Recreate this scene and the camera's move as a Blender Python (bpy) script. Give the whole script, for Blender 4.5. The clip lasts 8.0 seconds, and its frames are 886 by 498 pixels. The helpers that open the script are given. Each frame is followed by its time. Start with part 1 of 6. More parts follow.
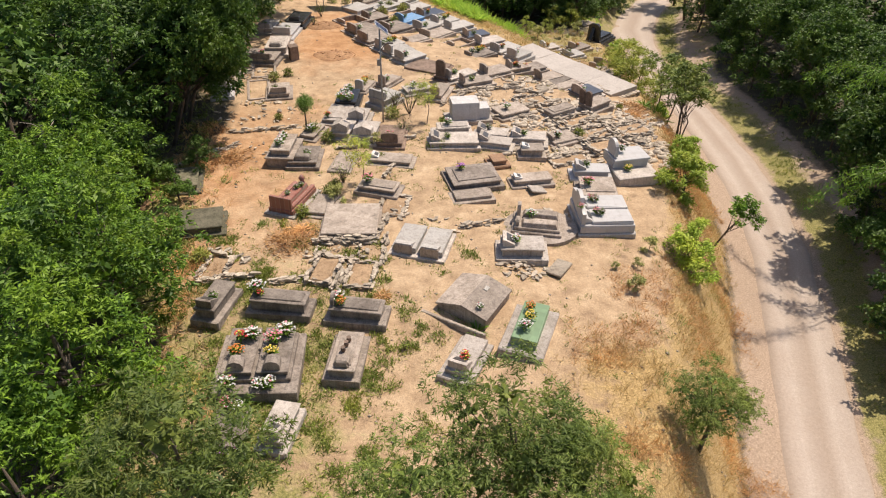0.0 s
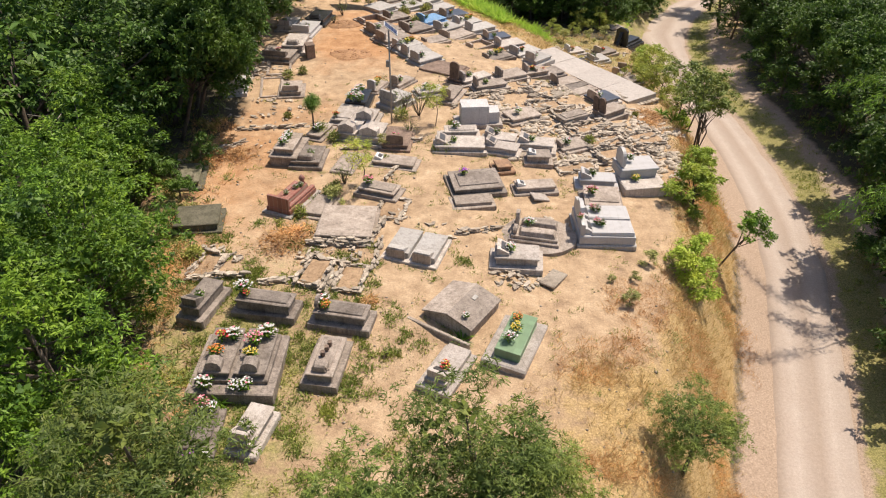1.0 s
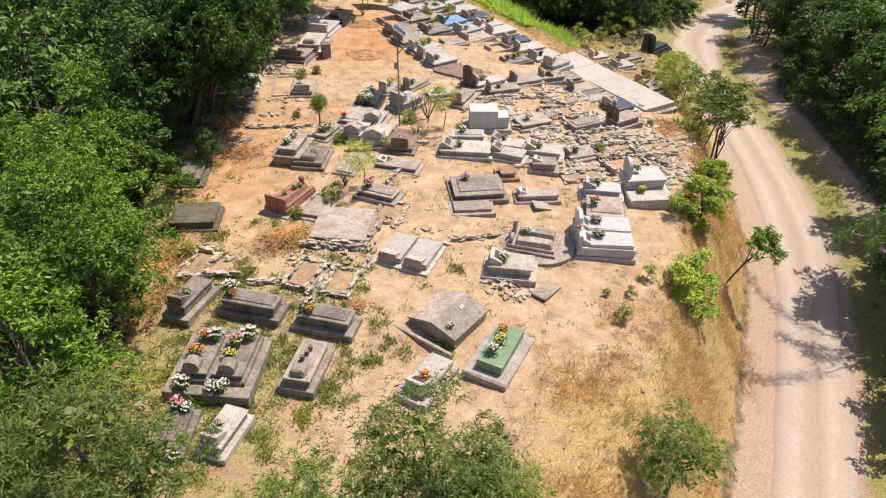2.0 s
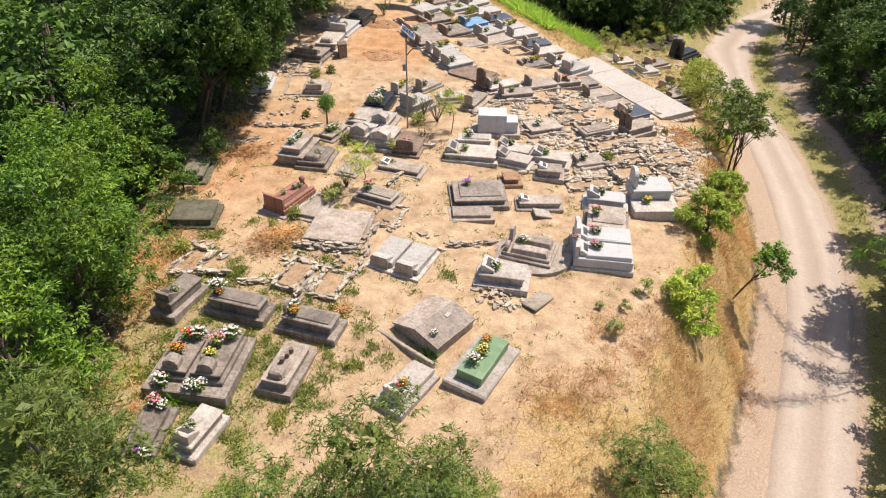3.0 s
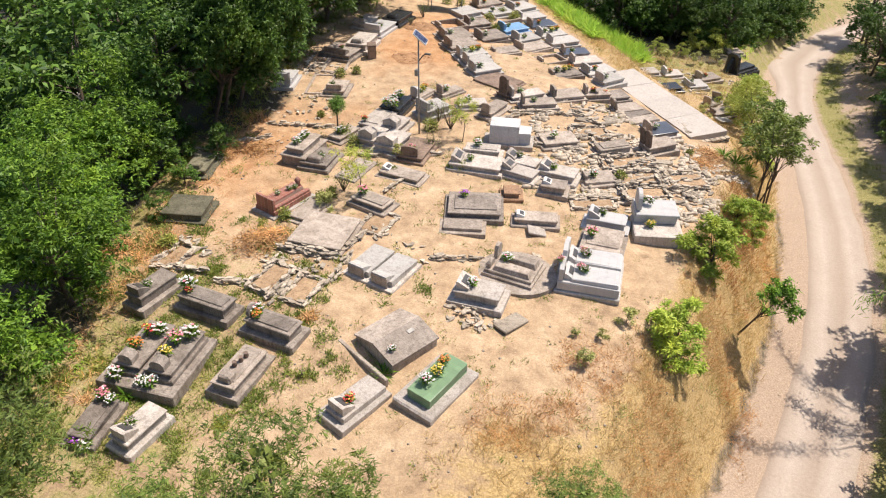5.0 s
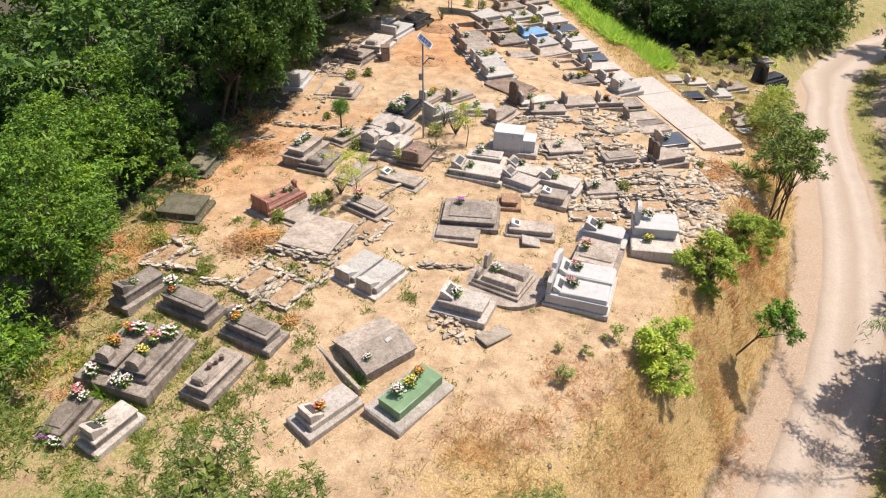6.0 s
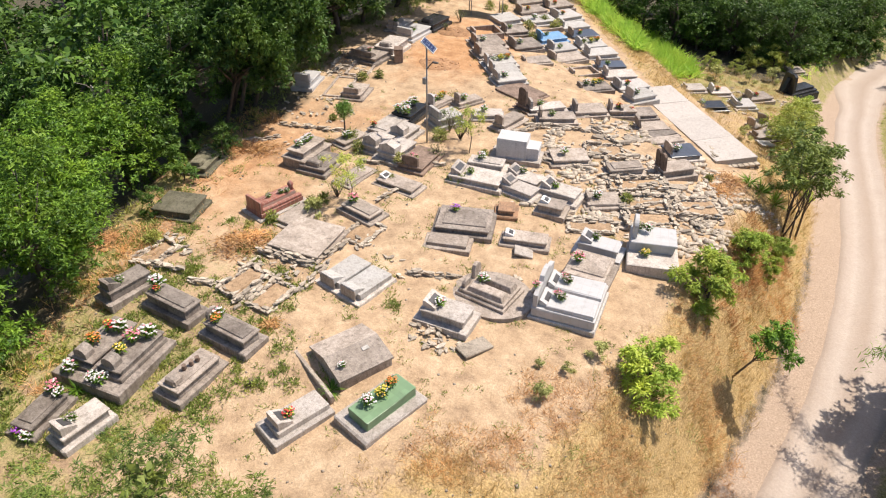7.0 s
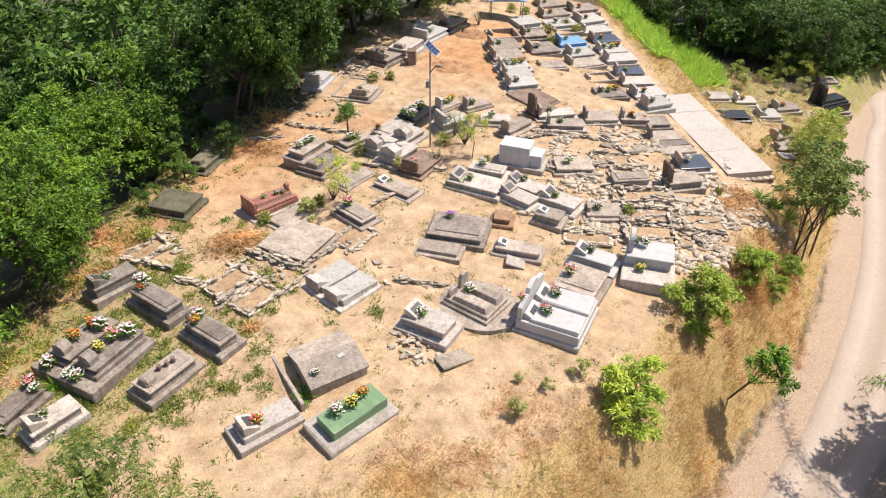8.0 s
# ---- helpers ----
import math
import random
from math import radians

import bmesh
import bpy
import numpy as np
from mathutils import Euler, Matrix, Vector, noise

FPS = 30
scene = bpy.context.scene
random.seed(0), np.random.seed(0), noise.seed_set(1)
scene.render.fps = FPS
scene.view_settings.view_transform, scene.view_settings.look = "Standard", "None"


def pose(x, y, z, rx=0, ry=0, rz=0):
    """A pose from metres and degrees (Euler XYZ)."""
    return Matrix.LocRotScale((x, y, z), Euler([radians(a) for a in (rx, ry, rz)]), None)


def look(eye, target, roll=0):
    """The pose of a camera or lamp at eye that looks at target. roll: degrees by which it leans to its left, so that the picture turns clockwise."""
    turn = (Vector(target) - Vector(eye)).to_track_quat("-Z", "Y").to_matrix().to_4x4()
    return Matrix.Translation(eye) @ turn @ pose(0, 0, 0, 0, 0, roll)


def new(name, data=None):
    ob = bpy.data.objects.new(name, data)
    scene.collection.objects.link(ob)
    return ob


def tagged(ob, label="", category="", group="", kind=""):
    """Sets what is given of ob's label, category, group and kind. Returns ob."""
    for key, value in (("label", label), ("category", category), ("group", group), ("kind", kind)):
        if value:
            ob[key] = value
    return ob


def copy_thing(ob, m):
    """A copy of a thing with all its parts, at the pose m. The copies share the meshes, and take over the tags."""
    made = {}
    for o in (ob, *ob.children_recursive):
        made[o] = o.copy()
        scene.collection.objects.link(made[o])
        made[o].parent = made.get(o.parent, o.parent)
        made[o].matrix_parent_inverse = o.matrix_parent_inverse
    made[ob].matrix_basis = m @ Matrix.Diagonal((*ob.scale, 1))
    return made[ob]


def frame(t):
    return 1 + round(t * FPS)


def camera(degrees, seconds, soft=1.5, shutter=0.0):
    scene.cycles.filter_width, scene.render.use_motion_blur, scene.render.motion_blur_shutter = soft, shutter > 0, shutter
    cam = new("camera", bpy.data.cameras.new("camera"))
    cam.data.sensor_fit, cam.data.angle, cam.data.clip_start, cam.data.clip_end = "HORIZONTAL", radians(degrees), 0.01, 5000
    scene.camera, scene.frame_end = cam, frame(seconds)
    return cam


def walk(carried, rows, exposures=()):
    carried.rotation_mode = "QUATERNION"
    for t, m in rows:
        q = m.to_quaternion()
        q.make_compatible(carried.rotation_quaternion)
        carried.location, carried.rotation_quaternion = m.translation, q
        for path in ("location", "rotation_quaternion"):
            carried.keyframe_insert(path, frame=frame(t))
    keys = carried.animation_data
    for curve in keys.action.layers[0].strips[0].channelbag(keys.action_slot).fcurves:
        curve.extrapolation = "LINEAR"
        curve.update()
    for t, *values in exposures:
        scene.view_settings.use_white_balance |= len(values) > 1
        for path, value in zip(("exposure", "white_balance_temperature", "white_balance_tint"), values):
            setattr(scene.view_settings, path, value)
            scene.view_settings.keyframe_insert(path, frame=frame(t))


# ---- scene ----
cam = camera(62.7, 8.0, soft=1.15)
PATH = [
    (0, (0.188, -0.263, 16.133), (0.166, 1.375, 14.987), 0.4),
    (0.5, (0.975, 0.002, 16.148), (0.904, 1.638, 15.0), 0.5),
    (1, (1.731, 0.26, 16.169), (1.613, 1.892, 15.019), 0.6),
    (1.5, (2.467, 0.565, 16.169), (2.303, 2.193, 15.019), 0.7),
    (3, (4.707, 1.512, 16.227), (4.399, 3.116, 15.073), 0.8),
    (3.5, (5.47, 1.89, 16.217), (5.113, 3.485, 15.064), 0.7),
    (4, (6.234, 2.279, 16.213), (5.829, 3.861, 15.058), 0.8),
    (4.5, (6.998, 2.707, 16.268), (6.546, 4.274, 15.111), 0.8),
    (6, (9.243, 4.198, 16.388), (8.651, 5.716, 15.228), 0.7),
    (6.5, (9.959, 4.737, 16.428), (9.321, 6.236, 15.267), 0.7),
    (7, (10.648, 5.324, 16.446), (9.966, 6.802, 15.285), 0.7),
    (7.5, (11.327, 5.949, 16.445), (10.599, 7.405, 15.284), 0.7),
    (8, (11.977, 6.586, 16.476), (11.206, 8.018, 15.312), 0.6),
]
walk(cam, [(t, look(eye, target, roll)) for t, eye, target, roll in PATH], exposures=[(0, 0.13, 6550, 12), (2, 0.29, 6400, 12), (4.5, 0.37, 6300, 11), (8, 0.42, 6200, 11)])
# ---- light ----
SUN_WAY = Vector((0.34, 0.34, 0.92)).normalized()
world = bpy.data.worlds.new("sky")
scene.world = world
world.use_nodes = True
sky = world.node_tree.nodes.new("ShaderNodeTexSky")
sky.sky_type, sky.sun_disc = "NISHITA", False
sky.sun_elevation = math.asin(SUN_WAY.z)
sky.sun_rotation = math.atan2(SUN_WAY.x, SUN_WAY.y)
sky.air_density, sky.dust_density = 1.0, 2.0
back = world.node_tree.nodes["Background"]
back.inputs["Strength"].default_value = 0.105
world.node_tree.links.new(sky.outputs[0], back.inputs["Color"])
sun = new("sun", bpy.data.lights.new("sun", "SUN"))
sun.data.energy, sun.data.angle, sun.data.color = 4.9, radians(0.6), (1.0, 0.89, 0.735)
sun.matrix_world = look(SUN_WAY * 120, (0, 0, 0))


# ---- materials ----
def shader(name):
    m = bpy.data.materials.new(name)
    m.use_nodes = True
    tree = m.node_tree
    return m, tree.nodes, tree.links, tree.nodes["Principled BSDF"]


def noise_node(nodes, links, coords, scale, detail=4.0, rough=0.6):
    n = nodes.new("ShaderNodeTexNoise")
    n.inputs["Scale"].default_value, n.inputs["Detail"].default_value, n.inputs["Roughness"].default_value = scale, detail, rough
    links.new(coords, n.inputs["Vector"])
    return n.outputs["Fac"]


def ramp_node(nodes, links, fac, stops):
    r = nodes.new("ShaderNodeValToRGB")
    while len(r.color_ramp.elements) < len(stops):
        r.color_ramp.elements.new(0.5)
    for e, (p, c) in zip(r.color_ramp.elements, stops):
        e.position, e.color = p, (*c, 1) if len(c) == 3 else c
    links.new(fac, r.inputs["Fac"])
    return r.outputs["Color"]


def mix_node(nodes, links, fac, a, b, how="MIX"):
    n = nodes.new("ShaderNodeMix")
    n.data_type, n.blend_type = "RGBA", how
    for value, socket in ((fac, n.inputs[0]), (a, n.inputs[6]), (b, n.inputs[7])):
        if isinstance(value, (int, float)):
            socket.default_value = value
        elif isinstance(value, tuple):
            socket.default_value = (*value, 1)
        else:
            links.new(value, socket)
    return n.outputs[2]


def mapped(nodes, links, value, a, b, c=0.0, d=1.0):
    n = nodes.new("ShaderNodeMapRange")
    for i, v in enumerate((a, b, c, d)):
        n.inputs[i + 1].default_value = v
    links.new(value, n.inputs[0])
    return n.outputs[0]


def bump_node(nodes, links, bsdf, height_out, strength, distance=0.03):
    b = nodes.new("ShaderNodeBump")
    b.inputs["Strength"].default_value, b.inputs["Distance"].default_value = strength, distance
    links.new(height_out, b.inputs["Height"])
    links.new(b.outputs[0], bsdf.inputs["Normal"])


def weathered(name, base, stain, amount=0.5, rough=0.85, spread=0.25, fine=30.0, bump=0.5, grime=None):
    """Masonry, plaster or stone: a base colour with stains, streaks, grain and a shade of its own for each object."""
    m, nodes, links, bsdf = shader(name)
    coords = nodes.new("ShaderNodeNewGeometry").outputs["Position"]
    big = noise_node(nodes, links, coords, 1.7, 6.0, 0.68)
    small = noise_node(nodes, links, coords, fine, 3.0)
    blotch = noise_node(nodes, links, coords, 6.5, 5.0, 0.7)
    info = nodes.new("ShaderNodeObjectInfo").outputs["Random"]
    colour = mix_node(nodes, links, mapped(nodes, links, big, 0.42, 0.62, 0.0, min(1.0, amount * 1.3)), base, stain)
    dark = grime or tuple(v * 0.45 for v in stain)
    colour = mix_node(nodes, links, mapped(nodes, links, blotch, 0.52, 0.70, 0.0, amount), colour, dark)
    wash = noise_node(nodes, links, coords, 3.3, 7.0, 0.75)
    colour = mix_node(nodes, links, mapped(nodes, links, wash, 0.55, 0.72, 0.0, 0.45), colour, tuple(min(0.8, v * 1.35) for v in base))
    run = nodes.new("ShaderNodeMapping")
    run.inputs["Scale"].default_value = (8.0, 8.0, 0.7)
    links.new(coords, run.inputs["Vector"])
    streak = noise_node(nodes, links, run.outputs[0], 1.0, 6.0, 0.7)
    colour = mix_node(nodes, links, mapped(nodes, links, streak, 0.50, 0.66, 0.0, amount * 0.9), colour, dark)
    crust = noise_node(nodes, links, coords, 17.0, 4.0, 0.8)
    colour = mix_node(nodes, links, mapped(nodes, links, crust, 0.57, 0.68, 0.0, amount * 0.4), colour, tuple(min(0.75, v * 1.5 + 0.05) for v in base))
    colour = mix_node(nodes, links, mapped(nodes, links, crust, 0.42, 0.32, 0.0, amount * 0.5), colour, dark)
    grain = mapped(nodes, links, small, 0.3, 0.7, 0.76, 1.18)
    shade = mapped(nodes, links, info, 0.0, 1.0, 1.0 - spread, 1.0 + spread * 0.6)
    colour = mix_node(nodes, links, 1.0, colour, grain, "MULTIPLY")
    colour = mix_node(nodes, links, 1.0, colour, shade, "MULTIPLY")
    links.new(colour, bsdf.inputs["Base Color"])
    bsdf.inputs["Roughness"].default_value = rough
    bump_node(nodes, links, bsdf, mix_node(nodes, links, 0.5, blotch, small), bump)
    return m


def tiled(name, base, grout, size, rough, variation=0.15):
    """Glazed tiles in a square bond with recessed joints, shifted a little in colour."""
    m, nodes, links, bsdf = shader(name)
    coords = nodes.new("ShaderNodeTexCoord").outputs["Object"]
    brick = nodes.new("ShaderNodeTexBrick")
    brick.offset = 0.0
    for key, value in (("Scale", 1.0), ("Mortar Size", 0.008), ("Brick Width", size), ("Row Height", size), ("Bias", 0.0)):
        brick.inputs[key].default_value = value
    brick.inputs["Color1"].default_value = (*base, 1)
    brick.inputs["Color2"].default_value = (*(v * (1 - variation) for v in base), 1)
    brick.inputs["Mortar"].default_value = (*grout, 1)
    links.new(coords, brick.inputs["Vector"])
    dirt = noise_node(nodes, links, coords, 3.0, 6.0, 0.7)
    colour = mix_node(nodes, links, mapped(nodes, links, dirt, 0.5, 0.75, 0.0, 0.4), brick.outputs["Color"], tuple(v * 0.5 for v in grout))
    links.new(colour, bsdf.inputs["Base Color"])
    links.new(mapped(nodes, links, dirt, 0.3, 0.7, rough, rough + 0.25), bsdf.inputs["Roughness"])
    bump_node(nodes, links, bsdf, brick.outputs["Fac"], -0.3, 0.01)
    return m


def leafy(name, dark, light, rough=0.55, through_light=0.22, gloss=0.35):
    """Leaves: a colour for each leaf and each plant, some light passing through."""
    m, nodes, links, bsdf = shader(name)
    island = nodes.new("ShaderNodeNewGeometry").outputs["Random Per Island"]
    info = nodes.new("ShaderNodeObjectInfo").outputs["Random"]
    colour = mix_node(nodes, links, island, dark, light)
    coords = nodes.new("ShaderNodeNewGeometry").outputs["Position"]
    flush = noise_node(nodes, links, coords, 0.55, 3.0, 0.6)
    young = tuple(min(0.8, v * f) for v, f in zip(light, (1.35, 1.1, 0.8)))
    colour = mix_node(nodes, links, mapped(nodes, links, flush, 0.50, 0.68, 0.0, 0.5), colour, young)
    colour = mix_node(nodes, links, mapped(nodes, links, flush, 0.46, 0.34, 0.0, 0.5), colour, dark)
    colour = mix_node(nodes, links, 1.0, colour, mapped(nodes, links, info, 0, 1, 0.72, 1.25), "MULTIPLY")
    links.new(colour, bsdf.inputs["Base Color"])
    bsdf.inputs["Roughness"].default_value = rough
    bsdf.inputs["Specular IOR Level"].default_value = gloss
    glow = nodes.new("ShaderNodeBsdfTranslucent")
    links.new(mix_node(nodes, links, 0.5, colour, light), glow.inputs["Color"])
    both = nodes.new("ShaderNodeMixShader")
    both.inputs[0].default_value = through_light
    links.new(bsdf.outputs[0], both.inputs[1])
    links.new(glow.outputs[0], both.inputs[2])
    links.new(both.outputs[0], nodes["Material Output"].inputs["Surface"])
    return m


def plain(name, base, rough=0.6, metal=0.0, spread=0.2):
    """Small things: one colour with a shade of its own for each piece."""
    m, nodes, links, bsdf = shader(name)
    island = nodes.new("ShaderNodeNewGeometry").outputs["Random Per Island"]
    links.new(mix_node(nodes, links, 1.0, base, mapped(nodes, links, island, 0, 1, 1 - spread, 1 + spread), "MULTIPLY"), bsdf.inputs["Base Color"])
    bsdf.inputs["Roughness"].default_value, bsdf.inputs["Metallic"].default_value = rough, metal
    return m


def ground_material():
    """Sandy soil, orange clay, litter and dry grass, by the cover painted in the mesh (r grass, g clay, b forest litter
    and painted tree shade).
    """
    m, nodes, links, bsdf = shader("soil")
    coords = nodes.new("ShaderNodeNewGeometry").outputs["Position"]
    cover = nodes.new("ShaderNodeSeparateColor")
    attribute = nodes.new("ShaderNodeAttribute")
    attribute.attribute_name = "cover"
    links.new(attribute.outputs["Color"], cover.inputs[0])
    wide = noise_node(nodes, links, coords, 0.22, 6.0, 0.65)
    mid = noise_node(nodes, links, coords, 1.3, 6.0, 0.7)
    fine = noise_node(nodes, links, coords, 14.0, 5.0, 0.75)
    grit = noise_node(nodes, links, coords, 60.0, 2.0)
    sand = ramp_node(nodes, links, mid, [(0.28, (0.25, 0.165, 0.10)), (0.46, (0.42, 0.29, 0.175)), (0.6, (0.51, 0.365, 0.23)), (0.75, (0.62, 0.48, 0.33))])
    clay = ramp_node(nodes, links, mid, [(0.28, (0.30, 0.145, 0.06)), (0.55, (0.47, 0.26, 0.125)), (0.75, (0.55, 0.36, 0.20))])
    green = ramp_node(nodes, links, fine, [(0.3, (0.12, 0.12, 0.035)), (0.5, (0.25, 0.225, 0.075)), (0.75, (0.40, 0.33, 0.15))])
    # dark tone of the forest floor, which also paints in shade under trees
    litter_shade = ramp_node(nodes, links, fine, [(0.3, (0.035, 0.03, 0.018)), (0.6, (0.10, 0.085, 0.05)), (0.8, (0.2, 0.15, 0.08))])
    straw = ramp_node(nodes, links, fine, [(0.3, (0.27, 0.18, 0.08)), (0.55, (0.45, 0.31, 0.135)), (0.8, (0.58, 0.44, 0.22))])

    def edge(channel, soft, by):
        add = nodes.new("ShaderNodeMath")
        add.operation = "ADD"
        links.new(channel, add.inputs[0])
        links.new(mapped(nodes, links, by, 0.3, 0.7, -soft, soft), add.inputs[1])
        return mapped(nodes, links, add.outputs[0], 0.30, 0.70)

    colour = mix_node(nodes, links, edge(cover.outputs[1], 0.28, wide), sand, clay)
    colour = mix_node(nodes, links, edge(cover.outputs[0], 0.32, mid), colour, straw)
    dusty = nodes.new("ShaderNodeAttribute")
    dusty.attribute_name = "dust"
    dirt = ramp_node(nodes, links, fine, [(0.25, (0.32, 0.235, 0.17)), (0.5, (0.39, 0.29, 0.215)), (0.8, (0.46, 0.355, 0.275))])
    colour = mix_node(nodes, links, edge(dusty.outputs["Fac"], 0.25, mid), colour, dirt)
    verge = nodes.new("ShaderNodeAttribute")
    verge.attribute_name = "verge"
    colour = mix_node(nodes, links, edge(verge.outputs["Fac"], 0.35, mid), colour, green)
    colour = mix_node(nodes, links, edge(cover.outputs[2], 0.25, mid), colour, litter_shade)
    specks = noise_node(nodes, links, coords, 5.0, 8.0, 0.8)
    colour = mix_node(nodes, links, mapped(nodes, links, specks, 0.58, 0.70, 0.0, 0.55), colour, (0.19, 0.125, 0.07))
    colour = mix_node(nodes, links, mapped(nodes, links, specks, 0.42, 0.30, 0.0, 0.5), colour, (0.66, 0.53, 0.38))
    colour = mix_node(nodes, links, 1.0, colour, mapped(nodes, links, fine, 0.25, 0.75, 0.66, 1.26), "MULTIPLY")
    colour = mix_node(nodes, links, 1.0, colour, mapped(nodes, links, grit, 0.3, 0.7, 0.88, 1.1), "MULTIPLY")
    links.new(colour, bsdf.inputs["Base Color"])
    bsdf.inputs["Roughness"].default_value = 0.95
    bump_node(nodes, links, bsdf, mix_node(nodes, links, 0.45, fine, mid), 0.8, 0.06)
    return m


def road_material():
    """Packed pale gravel with paler wheel tracks (attribute u runs across, 0 to 1)."""
    m, nodes, links, bsdf = shader("packed_gravel")
    coords = nodes.new("ShaderNodeNewGeometry").outputs["Position"]
    attribute = nodes.new("ShaderNodeAttribute")
    attribute.attribute_name = "across"
    track = ramp_node(nodes, links, attribute.outputs["Fac"], [(0.0, (0.25,) * 3), (0.12, (0.6,) * 3), (0.28, (1.0,) * 3), (0.44, (0.5,) * 3), (0.54, (0.32,) * 3), (0.70, (1.0,) * 3), (0.88, (0.7,) * 3), (1.0, (0.25,) * 3)])
    wide = noise_node(nodes, links, coords, 0.6, 6.0, 0.7)
    fine = noise_node(nodes, links, coords, 9.0, 5.0, 0.75)
    grit = noise_node(nodes, links, coords, 70.0, 2.0)
    colour = mix_node(nodes, links, track, (0.31, 0.235, 0.18), (0.46, 0.385, 0.33))
    colour = mix_node(nodes, links, mapped(nodes, links, wide, 0.42, 0.7, 0.0, 0.35), colour, (0.36, 0.275, 0.215))
    colour = mix_node(nodes, links, 1.0, colour, mapped(nodes, links, fine, 0.25, 0.75, 0.82, 1.14), "MULTIPLY")
    colour = mix_node(nodes, links, 1.0, colour, mapped(nodes, links, grit, 0.3, 0.7, 0.88, 1.1), "MULTIPLY")
    links.new(colour, bsdf.inputs["Base Color"])
    bsdf.inputs["Roughness"].default_value = 0.95
    bump_node(nodes, links, bsdf, fine, 0.5, 0.04)
    return m


def panel_material():
    m, nodes, links, bsdf = shader("solar_cells")
    coords = nodes.new("ShaderNodeTexCoord").outputs["Object"]
    brick = nodes.new("ShaderNodeTexBrick")
    brick.offset = 0.0
    for key, value in (("Scale", 1.0), ("Mortar Size", 0.006), ("Brick Width", 0.155), ("Row Height", 0.155)):
        brick.inputs[key].default_value = value
    brick.inputs["Color1"].default_value, brick.inputs["Color2"].default_value = (0.006, 0.014, 0.06, 1), (0.008, 0.018, 0.08, 1)
    brick.inputs["Mortar"].default_value = (0.3, 0.34, 0.42, 1)
    links.new(coords, brick.inputs["Vector"])
    links.new(brick.outputs["Color"], bsdf.inputs["Base Color"])
    bsdf.inputs["Roughness"].default_value = 0.45
    bsdf.inputs["Specular IOR Level"].default_value = 0.12
    return m


SOIL, GRAVEL = ground_material(), road_material()
MATERIALS = {
    "concrete": weathered("old_concrete", (0.43, 0.36, 0.305), (0.25, 0.20, 0.16), 0.6),
    "concrete_dark": weathered("dark_weathered_concrete", (0.31, 0.262, 0.225), (0.165, 0.132, 0.108), 0.65),
    "concrete_pale": weathered("pale_render", (0.52, 0.46, 0.415), (0.35, 0.30, 0.255), 0.55),
    "concrete_white": weathered("whitewash", (0.45, 0.425, 0.40), (0.39, 0.355, 0.32), 0.5, spread=0.12),
    "white_paint": weathered("white_paint", (0.57, 0.555, 0.55), (0.47, 0.445, 0.43), 0.3, spread=0.05, bump=0.2),
    "mossy": weathered("mossy_concrete", (0.19, 0.17, 0.115), (0.095, 0.09, 0.05), 0.65),
    "brown_stone": weathered("brown_masonry", (0.27, 0.19, 0.145), (0.14, 0.095, 0.07), 0.6),
    "black_stone": weathered("black_granite", (0.03, 0.03, 0.033), (0.06, 0.058, 0.055), 0.35, rough=0.25, bump=0.1),
    "slate_top": weathered("blue_grey_slate", (0.085, 0.095, 0.125), (0.05, 0.055, 0.07), 0.4, rough=0.35, bump=0.15),
    "brick": weathered("worn_brick", (0.40, 0.23, 0.13), (0.22, 0.14, 0.09), 0.6),
    "rubble": weathered("field_stone", (0.53, 0.45, 0.36), (0.33, 0.265, 0.20), 0.6, spread=0.4),
    "strip": weathered("poured_concrete", (0.48, 0.43, 0.39), (0.37, 0.32, 0.28), 0.3, spread=0.08),
    "earth": weathered("dug_earth", (0.44, 0.30, 0.18), (0.30, 0.19, 0.105), 0.6, spread=0.15, bump=0.9),
    "clay_clod": weathered("orange_clod", (0.46, 0.26, 0.13), (0.30, 0.155, 0.075), 0.6, spread=0.2),
    "white_tile": tiled("white_glazed_tile", (0.47, 0.455, 0.45), (0.42, 0.39, 0.37), 0.3, 0.35, 0.06),
    "red_tile": tiled("red_brown_tile", (0.34, 0.135, 0.10), (0.36, 0.25, 0.20), 0.2, 0.4, 0.3),
    "green_tile": tiled("green_tile", (0.18, 0.285, 0.155), (0.16, 0.245, 0.135), 0.2, 0.4, 0.2),
    "blue_tile": tiled("blue_tile", (0.16, 0.33, 0.56), (0.35, 0.42, 0.5), 0.2, 0.35, 0.2),
}
PLAQUE = plain("dark_plaque", (0.07, 0.065, 0.065), 0.3)
WHITE_PLAQUE = plain("white_plaque", (0.75, 0.73, 0.70), 0.4)
STEEL = plain("galvanised_steel", (0.27, 0.255, 0.24), 0.55, 0.4)
DARK_STEEL = plain("dark_steel", (0.10, 0.09, 0.085), 0.5, 0.5)
BARK = weathered("bark", (0.16, 0.125, 0.095), (0.08, 0.06, 0.045), 0.6, fine=18.0, bump=0.9)
LEAF_DARK = leafy("dark_broad_leaf", (0.02, 0.055, 0.010), (0.12, 0.22, 0.03))
LEAF_MID = leafy("broad_leaf", (0.03, 0.085, 0.010), (0.22, 0.38, 0.035))
LEAF_BRIGHT = leafy("young_leaf", (0.17, 0.27, 0.03), (0.46, 0.57, 0.09), through_light=0.32)
LEAF_NEEDLE = leafy("needle", (0.06, 0.13, 0.02), (0.20, 0.32, 0.06))
LEAF_OLIVE = leafy("dusty_leaf", (0.06, 0.105, 0.016), (0.23, 0.30, 0.06))
LEAF_SAGE = leafy("sage_leaf", (0.21, 0.27, 0.04), (0.50, 0.55, 0.12), through_light=0.42)
